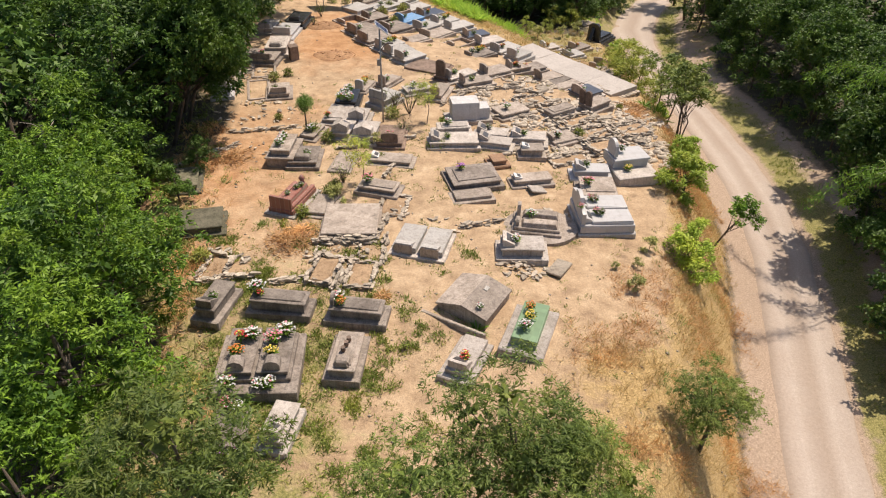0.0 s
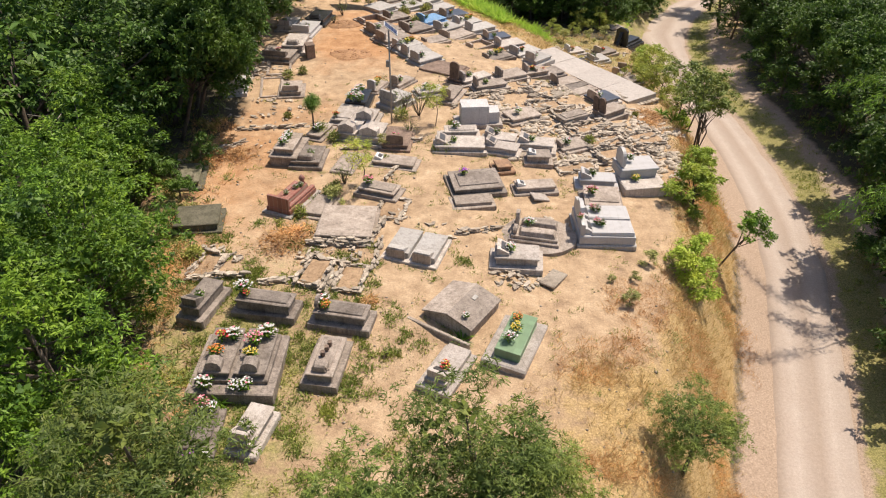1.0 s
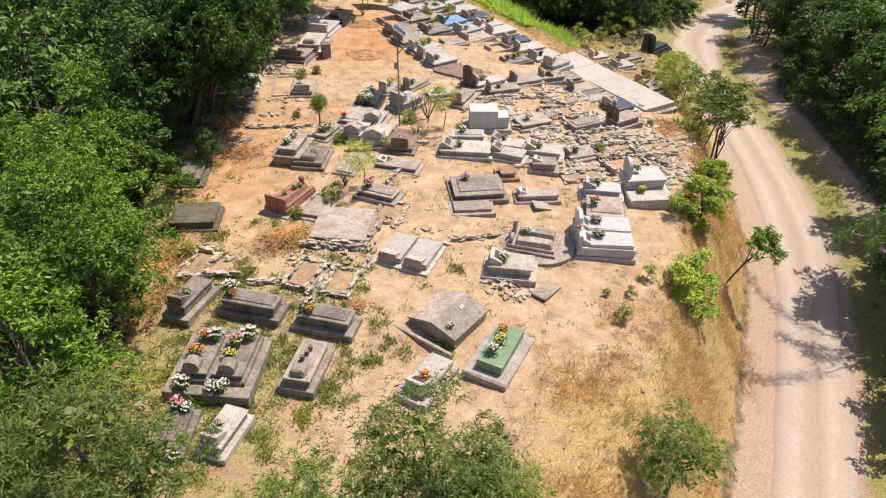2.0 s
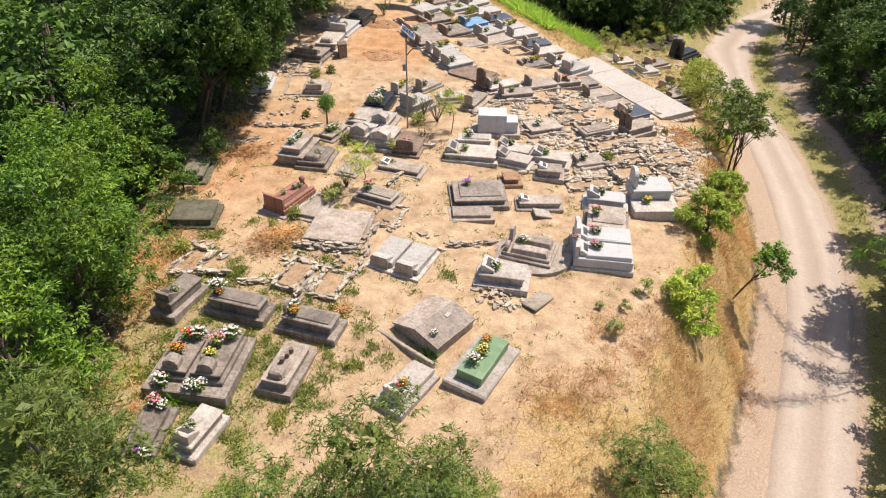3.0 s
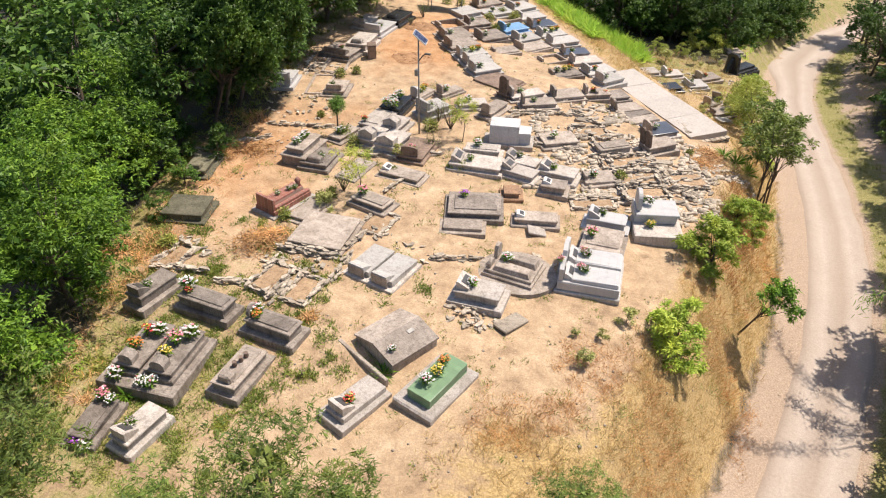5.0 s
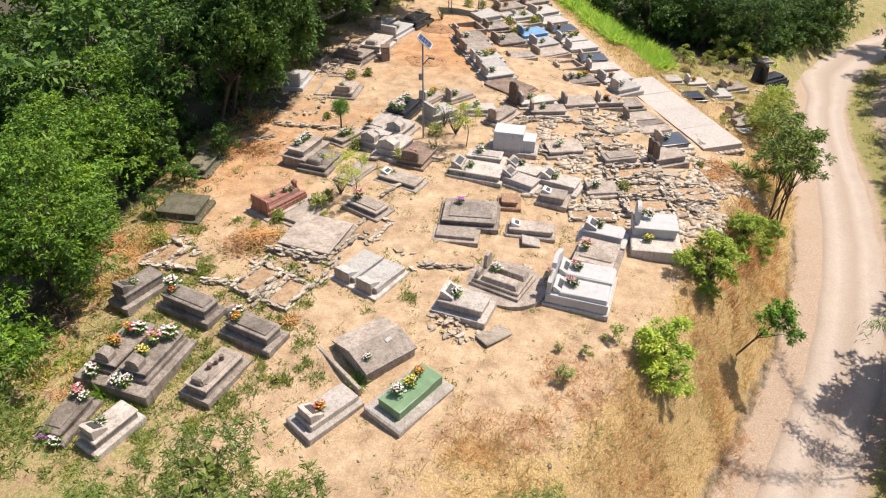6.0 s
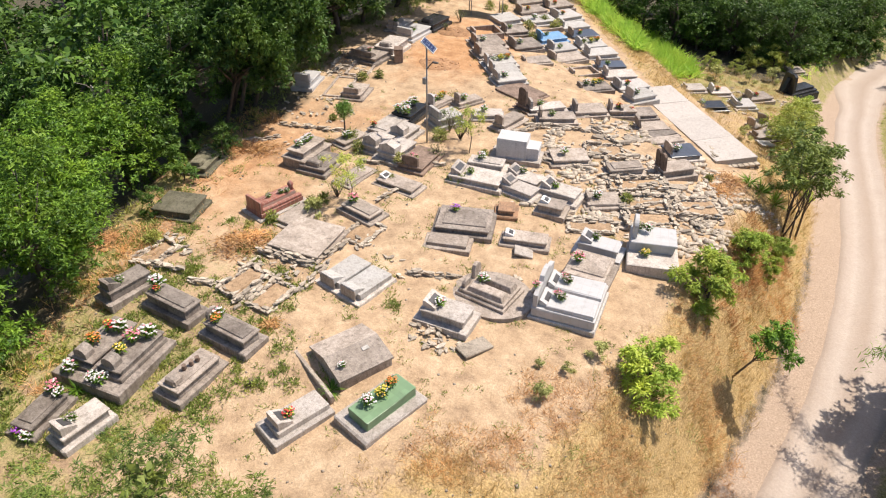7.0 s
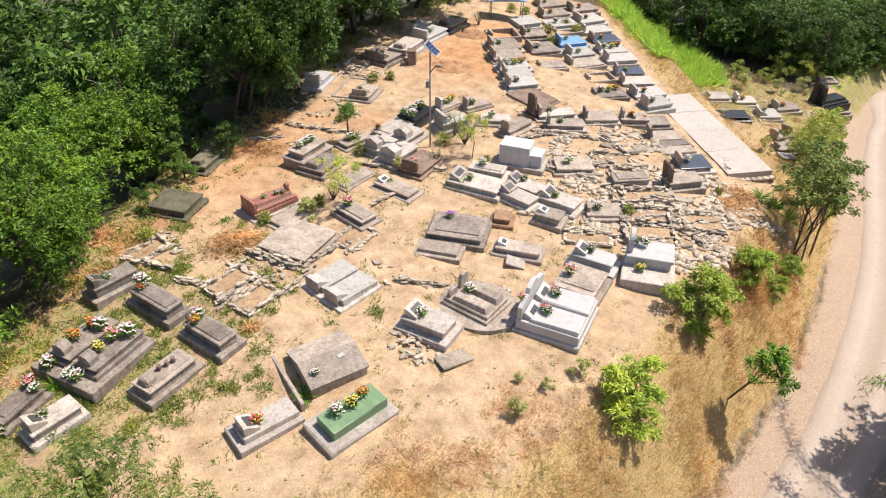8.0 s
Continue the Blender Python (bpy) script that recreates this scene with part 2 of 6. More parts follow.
CANE = plain("green_cane", (0.22, 0.26, 0.09), 0.5)
REED = leafy("reed", (0.33, 0.60, 0.06), (0.64, 0.82, 0.14), through_light=0.5)
WEED = leafy("weed", (0.14, 0.18, 0.035), (0.36, 0.39, 0.10))
LEAF_PALE = leafy("pale_dry_leaf", (0.24, 0.26, 0.07), (0.50, 0.50, 0.19))
CLUMP = leafy("clump_weed", (0.13, 0.19, 0.03), (0.36, 0.42, 0.09))
STRAW = leafy("dry_grass", (0.38, 0.245, 0.09), (0.66, 0.50, 0.23), through_light=0.45)
RUSSET = leafy("dead_fern", (0.40, 0.20, 0.085), (0.64, 0.40, 0.18))
PETALS = {
    "white": plain("white_petal", (0.62, 0.60, 0.57), 0.7), "red": plain("red_petal", (0.50, 0.05, 0.045), 0.7),
    "pink": plain("pink_petal", (0.62, 0.20, 0.25), 0.7), "orange": plain("orange_petal", (0.60, 0.19, 0.04), 0.7),
    "faded": plain("faded_petal", (0.30, 0.25, 0.21), 0.8, spread=0.5), "yellow": plain("yellow_petal", (0.62, 0.46, 0.07), 0.7), "violet": plain("violet_petal", (0.45, 0.10, 0.62), 0.7),
}


# ---- building helpers ----
def part(name, bm, material, parent, label=""):
    """One mesh object under a thing or under a part."""
    data = bpy.data.meshes.new(name)
    if isinstance(bm, bmesh.types.BMesh):
        bm.to_mesh(data)
        bm.free()
    else:
        data = bm
    if not data.materials:
        data.materials.append(material)
    ob = new(name, data)
    ob.parent = parent
    return tagged(ob, label)


def thing(name, x, y, z, yaw, label, category, group=""):
    ob = new(name)
    ob.empty_display_size = 0.2
    ob.matrix_world = pose(x, y, z, 0, 0, yaw)
    return tagged(ob, label, category, group)


def block(bm, cx, cy, z0, lx, ly, lz, bevel=0.015, taper=0.0, tilt=None):
    """A box that stands on z0, with worn edges; taper draws its top in by that many metres."""
    made = bmesh.ops.create_cube(bm, size=1.0)["verts"]
    for v in made:
        top = v.co.z > 0
        sx, sy = (lx - 2 * taper, ly - 2 * taper) if top else (lx, ly)
        v.co = Vector((v.co.x * sx, v.co.y * sy, v.co.z * lz + lz / 2))
    if bevel:
        edges = {e for v in made for e in v.link_edges}
        made = bmesh.ops.bevel(bm, geom=list(edges), offset=min(bevel, 0.3 * min(lx, ly, lz)), segments=1, affect="EDGES", clamp_overlap=True)["verts"]
        made = list({v for v in made})
    worn = min(0.014, 0.05 * min(lx, ly, lz)) if bevel > 0.012 else 0.0
    for v in made:
        v.co += Vector((random.gauss(0, worn), random.gauss(0, worn), random.gauss(0, worn * 0.6)))
    m = Matrix.Translation((cx, cy, z0))
    if tilt:
        m = m @ tilt
    for v in made:
        v.co = m @ v.co


def box_mesh(*sizes, **more):
    bm = bmesh.new()
    block(bm, *sizes, **more)
    return bm


def prism(bm, outline, depth, m):
    """An outline in the local x-z plane, pushed out along y by depth (centred), then placed by m."""
    n = len(outline)
    front = [bm.verts.new(m @ Vector((x, -depth / 2, z))) for x, z in outline]
    rear = [bm.verts.new(m @ Vector((x, depth / 2, z))) for x, z in outline]
    bm.faces.new(front)
    bm.faces.new(rear[::-1])
    for i in range(n):
        bm.faces.new((front[i], rear[i], rear[(i + 1) % n], front[(i + 1) % n]))
    bmesh.ops.recalc_face_normals(bm, faces=bm.faces)


def array_mesh(name, verts, faces, material):
    """A mesh out of numpy arrays; faces all have the same number of corners."""
    data = bpy.data.meshes.new(name)
    count, corners = faces.shape
    data.vertices.add(len(verts))
    data.vertices.foreach_set("co", np.asarray(verts, dtype=np.float32).ravel())
    data.loops.add(count * corners)
    data.loops.foreach_set("vertex_index", np.asarray(faces, dtype=np.int32).ravel())
    data.polygons.add(count)
    data.polygons.foreach_set("loop_start", np.arange(0, count * corners, corners, dtype=np.int32))
    data.update(calc_edges=True)
    data.materials.append(material)
    return data


def unit(v):
    return v / np.maximum(np.linalg.norm(v, axis=-1, keepdims=True), 1e-6)


def leaves(name, at, way, length, width, material, fold=0.25):
    """Lens-shaped leaves at points, along ways; two triangles each, folded along the rib."""
    n = len(at)
    side = unit(np.cross(way, unit(np.random.normal(size=(n, 3)) * 0.7 + np.array((0, 0, 1.0)))))
    up = np.cross(side, way)
    length, width = np.asarray(length)[:, None], np.asarray(width)[:, None]
    verts = np.empty((n, 4, 3))
    verts[:, 0] = at
    verts[:, 1] = at + way * length * 0.45 + side * width * 0.5 + up * width * fold
    verts[:, 2] = at + way * length - up * length * 0.12
    verts[:, 3] = at + way * length * 0.45 - side * width * 0.5 + up * width * fold
    return array_mesh(name, verts.reshape(-1, 3), np.arange(n * 4).reshape(n, 4), material)


def tube(bm, points, radii, sides=7):
    """A tapered, bent round bar through points."""
    rings = []
    for i, (p, r) in enumerate(zip(points, radii)):
        p = Vector(p)
        way = (Vector(points[min(i + 1, len(points) - 1)]) - Vector(points[max(i - 1, 0)])).normalized()
        a = way.orthogonal().normalized()
        b = way.cross(a)
        rings.append([bm.verts.new(p + (a * math.cos(k * math.tau / sides) + b * math.sin(k * math.tau / sides)) * r) for k in range(sides)])
    for low, high in zip(rings, rings[1:]):
        for k in range(sides):
            f = bm.faces.new((low[k], low[(k + 1) % sides], high[(k + 1) % sides], high[k]))
            f.smooth = True
    bm.faces.new(rings[0][::-1])
    bm.faces.new(rings[-1])


# ---- levels of the ground ----
def lerp_table(v, keys):
    """Piecewise-linear value at v of a short table of (place, value) pairs."""
    if v <= keys[0][0]:
        return keys[0][1]
    for (a, p), (b, q) in zip(keys, keys[1:]):
        if v <= b:
            return p + (q - p) * (v - a) / (b - a)
    return keys[-1][1]


def smooth(a, b, v):
    u = min(1.0, max(0.0, (v - a) / (b - a)))
    return u * u * (3 - 2 * u)


# the plan, by y: middle of the road, edge of the plateau towards the road, edge towards the wood
ROAD = [(-80, -12.0), (15, 12.95), (23, 15.15), (30, 16.75), (36, 17.5), (43, 17.85), (50, 17.9), (57.5, 17.35), (65, 17.4), (71, 18.2), (76, 19.3), (82, 21.2), (90, 24.8), (98, 28.4), (140, 48)]
EDGE = [(-80, -22), (6, 3.0), (14, 6.6), (20, 8.2), (24, 9.3), (30, 10.6), (36, 11.6), (41.7, 11.9), (58, 1.6), (90, -19)]
WOOD = [(-80, -4), (6, -6.0), (12, -8.0), (20, -10.0), (25, -11.2), (30, -12.6), (36, -14.2), (46, -15.6), (56, -14), (70, -13)]


def road_level(y):
    return -5.0 - 0.085 * min(62, max(0, y - 34))


def height(x, y):
    """Level of the bare ground."""
    a = max(0.0, min(x, 14) + 8)
    top = 0.27 - 0.0023 * a * a - 0.12 * max(0, 0.75 * x + 0.9 * (y - 41) - 1.5)
    top = max(top, -7.0) - 1.5 * smooth(13, 4, y) - 0.38 * smooth(19.5, 15, y) * smooth(5, 0, x)
    xr, xe, xw = lerp_table(y, ROAD), lerp_table(y, EDGE), lerp_table(y, WOOD)
    low = road_level(y)
    # bank down to the road: one slope in front, a lower terrace behind
    foot = xr - 2.2
    u = (x - xe) / max(2.0, foot - xe)
    slope = smooth(-0.12, 1.0, u)
    terrace = 0.42 * smooth(0.0, 1.3, x - xe) + 0.58 * smooth(-2.4, -0.1, x - foot)
    k = smooth(40, 46, y)
    fall = slope * (1 - k) + terrace * k
    z = top + (low - top) * fall if x < foot + 0.2 else low
    z -= 0.16 * smooth(0.55, 0.0, abs(x - xr + 2.75)) * (1 - smooth(40, 46, y))
    if x > xr + 2.0:
        z += 0.9 * smooth(xr + 2, xr + 7, x) + 0.02 * min(60, max(0, x - xr - 6))
    # down to the wood
    w = xw - x
    if w > 0:
        z -= min(6.5, 0.42 * w * smooth(0, 2.5, w))
    return z


# ---- ground and road ----
def bumps(x, y):
    return 0.10 * noise.noise((x * 0.33, y * 0.33, 1.0)) + 0.05 * noise.noise((x * 1.1, y * 1.1, 5.0)) + 0.02 * noise.noise((x * 3.1, y * 3.1, 9.0))


def ground_level(x, y):
    near_road = smooth(1.2, 2.6, abs(x - lerp_table(y, ROAD)))
    return height(x, y) + bumps(x, y) * (0.25 + 0.75 * near_road) - 0.06 * (1 - near_road)


def spread(low, high, step, far, grow=1.25):
    values, v, s = [], low, step
    while v > -far:
        s *= grow
        v -= s
        values.append(v)
    values = values[::-1]
    v = low
    while v < high:
        values.append(v)
        v += step
    s = step
    while v < far:
        values.append(v)
        s *= grow
        v += s
    return values


def cover_at(x, y):
    """How grassy, how clayey and how littered the ground is; the last also carries painted tree shade."""
    xe, xw, xr = lerp_table(y, EDGE), lerp_table(y, WOOD), lerp_table(y, ROAD)
    grass = 0.95 * smooth(-1.2, 0.8, x - xe) * (1 - smooth(-3.2, -1.8, x - xr))
    grass *= 1 - 0.5 * smooth(44, 50, y)
    grass = max(grass, 0.7 * smooth(-3.4, -2.2, x - xe) * smooth(0.8, -0.4, x - xe) * smooth(46, 50, y))
    grass = max(grass, 0.75 * smooth(19.5, 16.5, y) * smooth(2.0, 6.0, x) * smooth(13, 10, x - 0.3 * (y - 15)))
    grass = max(grass, 0.5 * smooth(2.0, 0.2, x - xw) * smooth(-2, -0.5, x - xw))
    clay = 0.52 * smooth(-3.0, -8.0, x) * smooth(19, 23, y) * smooth(40, 33, y)
    clay = max(clay, 0.72 * smooth(6.5, 1.5, math.hypot((x + 7.0), (y - 47) * 0.55)))
    clay = max(clay, 0.24 * smooth(-3.4, -2.2, x - xr) * smooth(-0.8, -1.8, x - xr))
    # both round patches and the early roadside edge paint tree shade over the forest floor
    litter_shade = max(0.62 * smooth(0.4, 0.1, abs(x - xr + 2.75)) * (1 - smooth(40, 46, y)), smooth(-0.6, -2.2, x - xw), smooth(4.3, 5.5, x - xr - 2.6 * smooth(58, 68, y)), 0.85 * smooth(2.9, 1.5, math.hypot(x + 13.2, (y - 33.2) * 0.55)), 0.8 * smooth(2.2, 1.0, math.hypot(x + 10.6, (y - 16.2) * 0.6)), smooth(62, 66, y) * smooth(14, 11, x))
    return grass, clay, litter_shade


def verge_at(x, y):
    """How green the ground is: the road's verge, the wood's edge and the near left corner."""
    d = x - lerp_table(y, ROAD)
    side = 0.85 * smooth(1.6, 2.3, d) * (1 - 0.75 * smooth(3.3, 4.3, d + 0.5 * noise.noise((x * 0.4, y * 0.4, 11.0))))
    edge = 0.55 * smooth(1.8, 0.2, x - lerp_table(y, WOOD))
    corner = 0.52 * smooth(-1.0, -4.0, x) * smooth(25, 17, y)
    bank = 0.6 * smooth(1.0, 2.5, x - lerp_table(y, EDGE)) * smooth(52, 57, y) * smooth(-3, -6, d)
    far = 0.65 * smooth(-1.9, -2.6, d) * smooth(-8, -6, d) * smooth(64, 70, y)
    return max(side, edge, corner, bank, far)


def dust_at(x, y):
    """How dusty the ground is: the packed shoulders of the road and the open place at its bend."""
    d = x - lerp_table(y, ROAD)
    return 0.9 * smooth(-3.5 - 3.0 * smooth(66, 74, y) * smooth(92, 84, y), -2.3, d) * smooth(6.5, 4.0, d)


def build_ground():
    xs, ys = spread(-32, 34, 0.42, 1800), spread(4, 84, 0.42, 1800)
    verts, cover, verge, dust = [], [], [], []
    for y in ys:
        for x in xs:
            verts.append((x, y, ground_level(x, y)))
            cover.append((*cover_at(x, y), 1.0))
            verge.append(verge_at(x, y))
            dust.append(dust_at(x, y))
    nx = len(xs)
    i = np.arange(nx * (len(ys) - 1)).reshape(-1, nx)[:, :-1].ravel()
    data = array_mesh("ground", np.array(verts), np.stack((i, i + 1, i + nx + 1, i + nx), axis=1), SOIL)
    colours = data.color_attributes.new("cover", "FLOAT_COLOR", "POINT")
    colours.data.foreach_set("color", np.array(cover, dtype=np.float32).ravel())
    data.attributes.new("dust", "FLOAT", "POINT").data.foreach_set("value", np.array(dust, dtype=np.float32))
    data.attributes.new("verge", "FLOAT", "POINT").data.foreach_set("value", np.array(verge, dtype=np.float32))
    data.polygons.foreach_set("use_smooth", np.ones(len(data.polygons), dtype=bool))
    return tagged(new("ground", data), "bare sandy and orange soil with patches of dry grass", "ground", kind="structure")


def build_road():
    verts, across, faces, n = [], [], [], 15
    ys = [v * 0.5 for v in range(-120, 240)]
    for row, y in enumerate(ys):
        x0 = lerp_table(y, ROAD)
        x0 = sum(lerp_table(y + d, ROAD) for d in (-6, -3, 0, 3, 6)) / 5
        slant = (lerp_table(y + 3, ROAD) - lerp_table(y - 3, ROAD)) / 6
        wide = math.hypot(1, slant)
        left = 1.3 + 2.0 * smooth(67, 76, y) * smooth(98, 86, y) + 0.16 * noise.noise((y * 0.35, 3.0, 0.0))
        right = 1.72 + 0.16 * noise.noise((y * 0.35, 9.0, 0.0))
        for k in range(n):
            u = k / (n - 1)
            d = (-left + (left + right) * u) * wide
            rut = -0.035 * (math.exp(-((u - 0.3) / 0.08) ** 2) + math.exp(-((u - 0.72) / 0.08) ** 2))
            edge = -0.14 if k in (0, n - 1) else 0.0
            verts.append((x0 + d, y, road_level(y) + 0.02 + rut + edge + 0.02 * noise.noise((x0 + d, y * 1.0, 2.0))))
            across.append(u)
            if row and k:
                b = row * n + k
                faces.append((b - n - 1, b - n, b, b - 1))
    data = array_mesh("road", np.array(verts), np.array(faces), GRAVEL)
    data.attributes.new("across", "FLOAT", "POINT").data.foreach_set("value", np.array(across, dtype=np.float32))
    data.polygons.foreach_set("use_smooth", np.ones(len(data.polygons), dtype=bool))
    return tagged(new("road", data), "pale packed gravel road with two wheel tracks", "road", kind="structure")


build_ground()
build_road()


# ---- the concrete strip along the plateau's edge ----
def concrete_strip():
    strip = tagged(new("pavement"), "pale concrete walkway of poured slabs with cracked joints", "pavement", kind="structure")
    drop = height(10.43 - 8.8 * 0.629, 41.0 + 8.8 * 0.777) - height(9.6, 41.2)
    strip.matrix_world = pose(10.43, 41.0, height(9.6, 41.2), 0, -math.degrees(math.atan2(drop, 8.8)), 129)
    length = 0.0
    for k in range(4):
        size = 2.3 + 0.25 * math.sin(k * 2.1)
        part("slab", box_mesh(length + size / 2, 0, -0.45, size - 0.012, 2.36 + 0.04 * math.sin(k * 3), 0.66 + 0.006 * (k % 2), bevel=0.013), MATERIALS["strip"], strip)
        length += size
    for k in range(16):
        bm = box_mesh(-0.08 + random.uniform(-0.05, 0.05), -1.1 + k % 8 * 0.31, -0.40 + (k // 8) * 0.18, 0.3, 0.29, 0.14, bevel=0.03)
        part("stone", bm, MATERIALS["rubble"], strip)


concrete_strip()


# ---- graves ----
TONES = {"concrete": "grey weathered concrete", "concrete_dark": "dark stained concrete", "concrete_pale": "pale grey rendered", "concrete_white": "whitewashed concrete",
         "brown_stone": "brown stone", "black_stone": "polished black stone", "slate_top": "grey concrete and blue slate", "brick": "worn brick", "white_tile": "white tiled",
         "red_tile": "red-brown tiled", "green_tile": "green tiled", "blue_tile": "blue tiled", "rubble": "rough stone", "white_paint": "plain white painted", "mossy": "dark mossy concrete"}
HEADS = {"": "with a flat stepped slab", "pillow": "with a sloping head block and plaque", "plaque": "with a small white plaque on its slab", "block": "with a raised stone block at its head",
         "step": "with a stepped head wall", "stone": "with an upright headstone", "tall_stone": "with a tall upright headstone", "pair_stone": "with two worn upright stones at its head",
         "white_stone": "with a white upright headstone", "small_stone": "with a small low headstone", "house": "with a gabled head block", "disc": "with a rounded headstone",
         "bent": "with a leaning broken headstone", "twin": "with two head blocks side by side", "slope": "on a wide ledge with a sloping head"}
GROUP = "graves of the cemetery"
PLACES = []


def head_piece(root, kind, x0, top, width, material):
    """What stands at the head, whose end is at x0 (the foot lies towards +x), on a slab of that width whose top is at that height."""
    if kind in ("pillow", "plaque", "twin", "slope"):
        spots = (-width / 4, width / 4) if kind == "twin" else (0.0,)
        for y in spots:
            w = {"pillow": 0.72 * width, "twin": 0.36 * width, "slope": 0.8 * width, "plaque": 0.5 * width}[kind]
            deep, high = (0.34, 0.15) if kind == "plaque" else (0.46, 0.30)
            bm = bmesh.new()
            prism(bm, [(0, 0), (deep, 0), (deep, high * 0.35), (0.08, high), (0, high)], w, Matrix.Translation((x0 + 0.08, y, top)))
            pillow = part("head_block", bm, WHITE_PLAQUE if kind == "plaque" else material, root)
            slope = math.atan2(high * 0.65, deep - 0.08)
            bm = box_mesh(0, 0, 0, 0.75 * (deep - 0.1), w * 0.66, 0.02, bevel=0.004, tilt=None)
            plate = part("plaque", bm, PLAQUE, pillow, "dark stone plaque")
            plate.matrix_basis = Matrix.Translation((x0 + 0.08 + (deep + 0.08) / 2, y, top + high * 0.675)) @ Matrix.Rotation(slope, 4, "Y")
    elif kind == "block":
        part("head_block", box_mesh(x0 + 0.3, 0, top, 0.42, width * 0.55, 0.24, bevel=0.05, taper=0.03), material, root)
    elif kind == "step":
        part("head_wall", box_mesh(x0 + 0.14, 0, top, 0.2, width * 0.86, 0.42, bevel=0.02), material, root)
        part("head_step", box_mesh(x0 + 0.36, 0, top, 0.22, width * 0.7, 0.18, bevel=0.02), material, root)
    elif kind in ("stone", "tall_stone", "white_stone", "small_stone", "pair_stone", "bent"):
        high = {"stone": 0.5, "tall_stone": 1.0, "white_stone": 0.55, "small_stone": 0.26, "pair_stone": 0.85, "bent": 0.6}[kind]
        for y in ((-width * 0.24, width * 0.24) if kind == "pair_stone" else (0.0,)):
            w = width * (0.4 if kind == "pair_stone" else 0.5 if kind == "small_stone" else 0.62)
            bm = bmesh.new()
            outline = [(-w / 2, 0), (w / 2, 0), (w / 2, high * 0.86), (w * 0.3, high * 0.97), (0, high), (-w * 0.3, high * 0.97), (-w / 2, high * 0.86)]
            prism(bm, outline, 0.12, Matrix.Translation((x0 + 0.1, y, top - 0.02)) @ Matrix.Rotation(radians(90), 4, "Z"))
            if kind in ("bent", "pair_stone"):
                bmesh.ops.rotate(bm, verts=bm.verts, cent=(x0, y, top), matrix=Matrix.Rotation(radians(-14 if kind == "bent" else -5), 3, "Y"))
            slab_mat = MATERIALS["white_tile"] if kind == "white_stone" else MATERIALS["brown_stone"] if kind in ("tall_stone", "pair_stone") and material.name != "black_granite" else material
            stone = part("headstone", bm, slab_mat, root)
            if kind in ("stone", "white_stone"):
                part("plaque", box_mesh(x0 + 0.165, y, top + 0.1, 0.015, w * 0.7, high * 0.6, bevel=0.003), PLAQUE, stone, "dark stone plaque")
    elif kind == "house":
        w, high = width * 0.8, 0.3
        bm = bmesh.new()
        prism(bm, [(-w / 2, 0), (w / 2, 0), (w / 2, high), (0, high + 0.18), (-w / 2, high)], 0.5, Matrix.Translation((x0 + 0.34, 0, top)) @ Matrix.Rotation(radians(90), 4, "Z"))
        part("head_block", bm, material, root)
        part("plaque", box_mesh(x0 + 0.6, 0, top + 0.06, 0.015, w * 0.5, high * 0.7, bevel=0.003), WHITE_PLAQUE, root, "white plaque")
    elif kind == "disc":
        w = 0.26
        bm = bmesh.new()
        outline = [(w * math.cos(a), 0.16 + w * math.sin(a)) for a in (math.tau * k / 16 for k in range(16)) if 0.16 + w * math.sin(a) > -0.02]
        prism(bm, outline, 0.12, Matrix.Translation((x0 + 0.1, 0, top)) @ Matrix.Rotation(radians(90), 4, "Z"))
        part("headstone", bm, material, root)


def put_flowers(x, y, z, yaw, length, width, top, kind):
    """Bouquets that stand on a grave's slab."""
    sets = {"white_red": [(-0.42, 0.1, "white", 1.3), (-0.33, -0.12, "red", 0.7)], "white_orange": [(-0.36, 0.12, "white", 1.0), (-0.28, -0.15, "orange", 0.9)],
            "purple": [(-0.55, -0.3, "white", 1.0), (-0.52, 0.15, "violet", 0.9), (0.45, 0.1, "pink", 1.1), (0.38, -0.3, "white", 0.8)], "red": [(-0.12, -0.05, "red", 0.9)],
            "yellow": [(-0.2, 0.1, "white", 1.0), (0.05, 0.05, "yellow", 1.0), (0.3, 0.2, "orange", 0.9)], "white": [(-0.15, 0.0, "white", 1.0)], "pink": [(-0.3, 0.0, "pink", 1.2)],
            "faded": [(-0.12, random.uniform(-0.2, 0.2), "faded", 0.85)], "violet": [(-0.2, 0.25, "violet", 0.9)], "redpot": [(-0.35, 0.3, "red", 0.8)], "pinkpale": [(0.0, 0.0, "pink", 0.8)],
            "many": [(-0.4, -0.2, "white", 1.2), (-0.38, 0.22, "white", 1.2), (-0.05, 0.1, "white", 1.1), (0.25, 0.0, "white", 1.2)]}
    m = pose(x, y, z, 0, 0, yaw)
    for fx, fy in ((-0.06, 0.08), (0.08, 0.02), (0.2, -0.02)) if kind == "pots" else ():
        pot = thing("urn", *(m @ Vector((fx * length, fy * width, top))), 0, "small dark clay urn on a grave slab", "urn", "urns on a slab")
        bm = bmesh.new()
        tube(bm, [(0, 0, 0), (0, 0, 0.07), (0, 0, 0.15), (0, 0, 0.19)], [0.05, 0.085, 0.06, 0.075], 10)
        part("bowl", bm, MATERIALS["brown_stone"], pot)
    for fx, fy, colour, size in sets.get(kind, []):
        p = m @ Vector((fx * length, fy * width, top))
        if abs(fx) > 0.5:
            p.z = ground_level(p.x, p.y)
        bouquet(p, colour, size)


BOUQUETS = {}


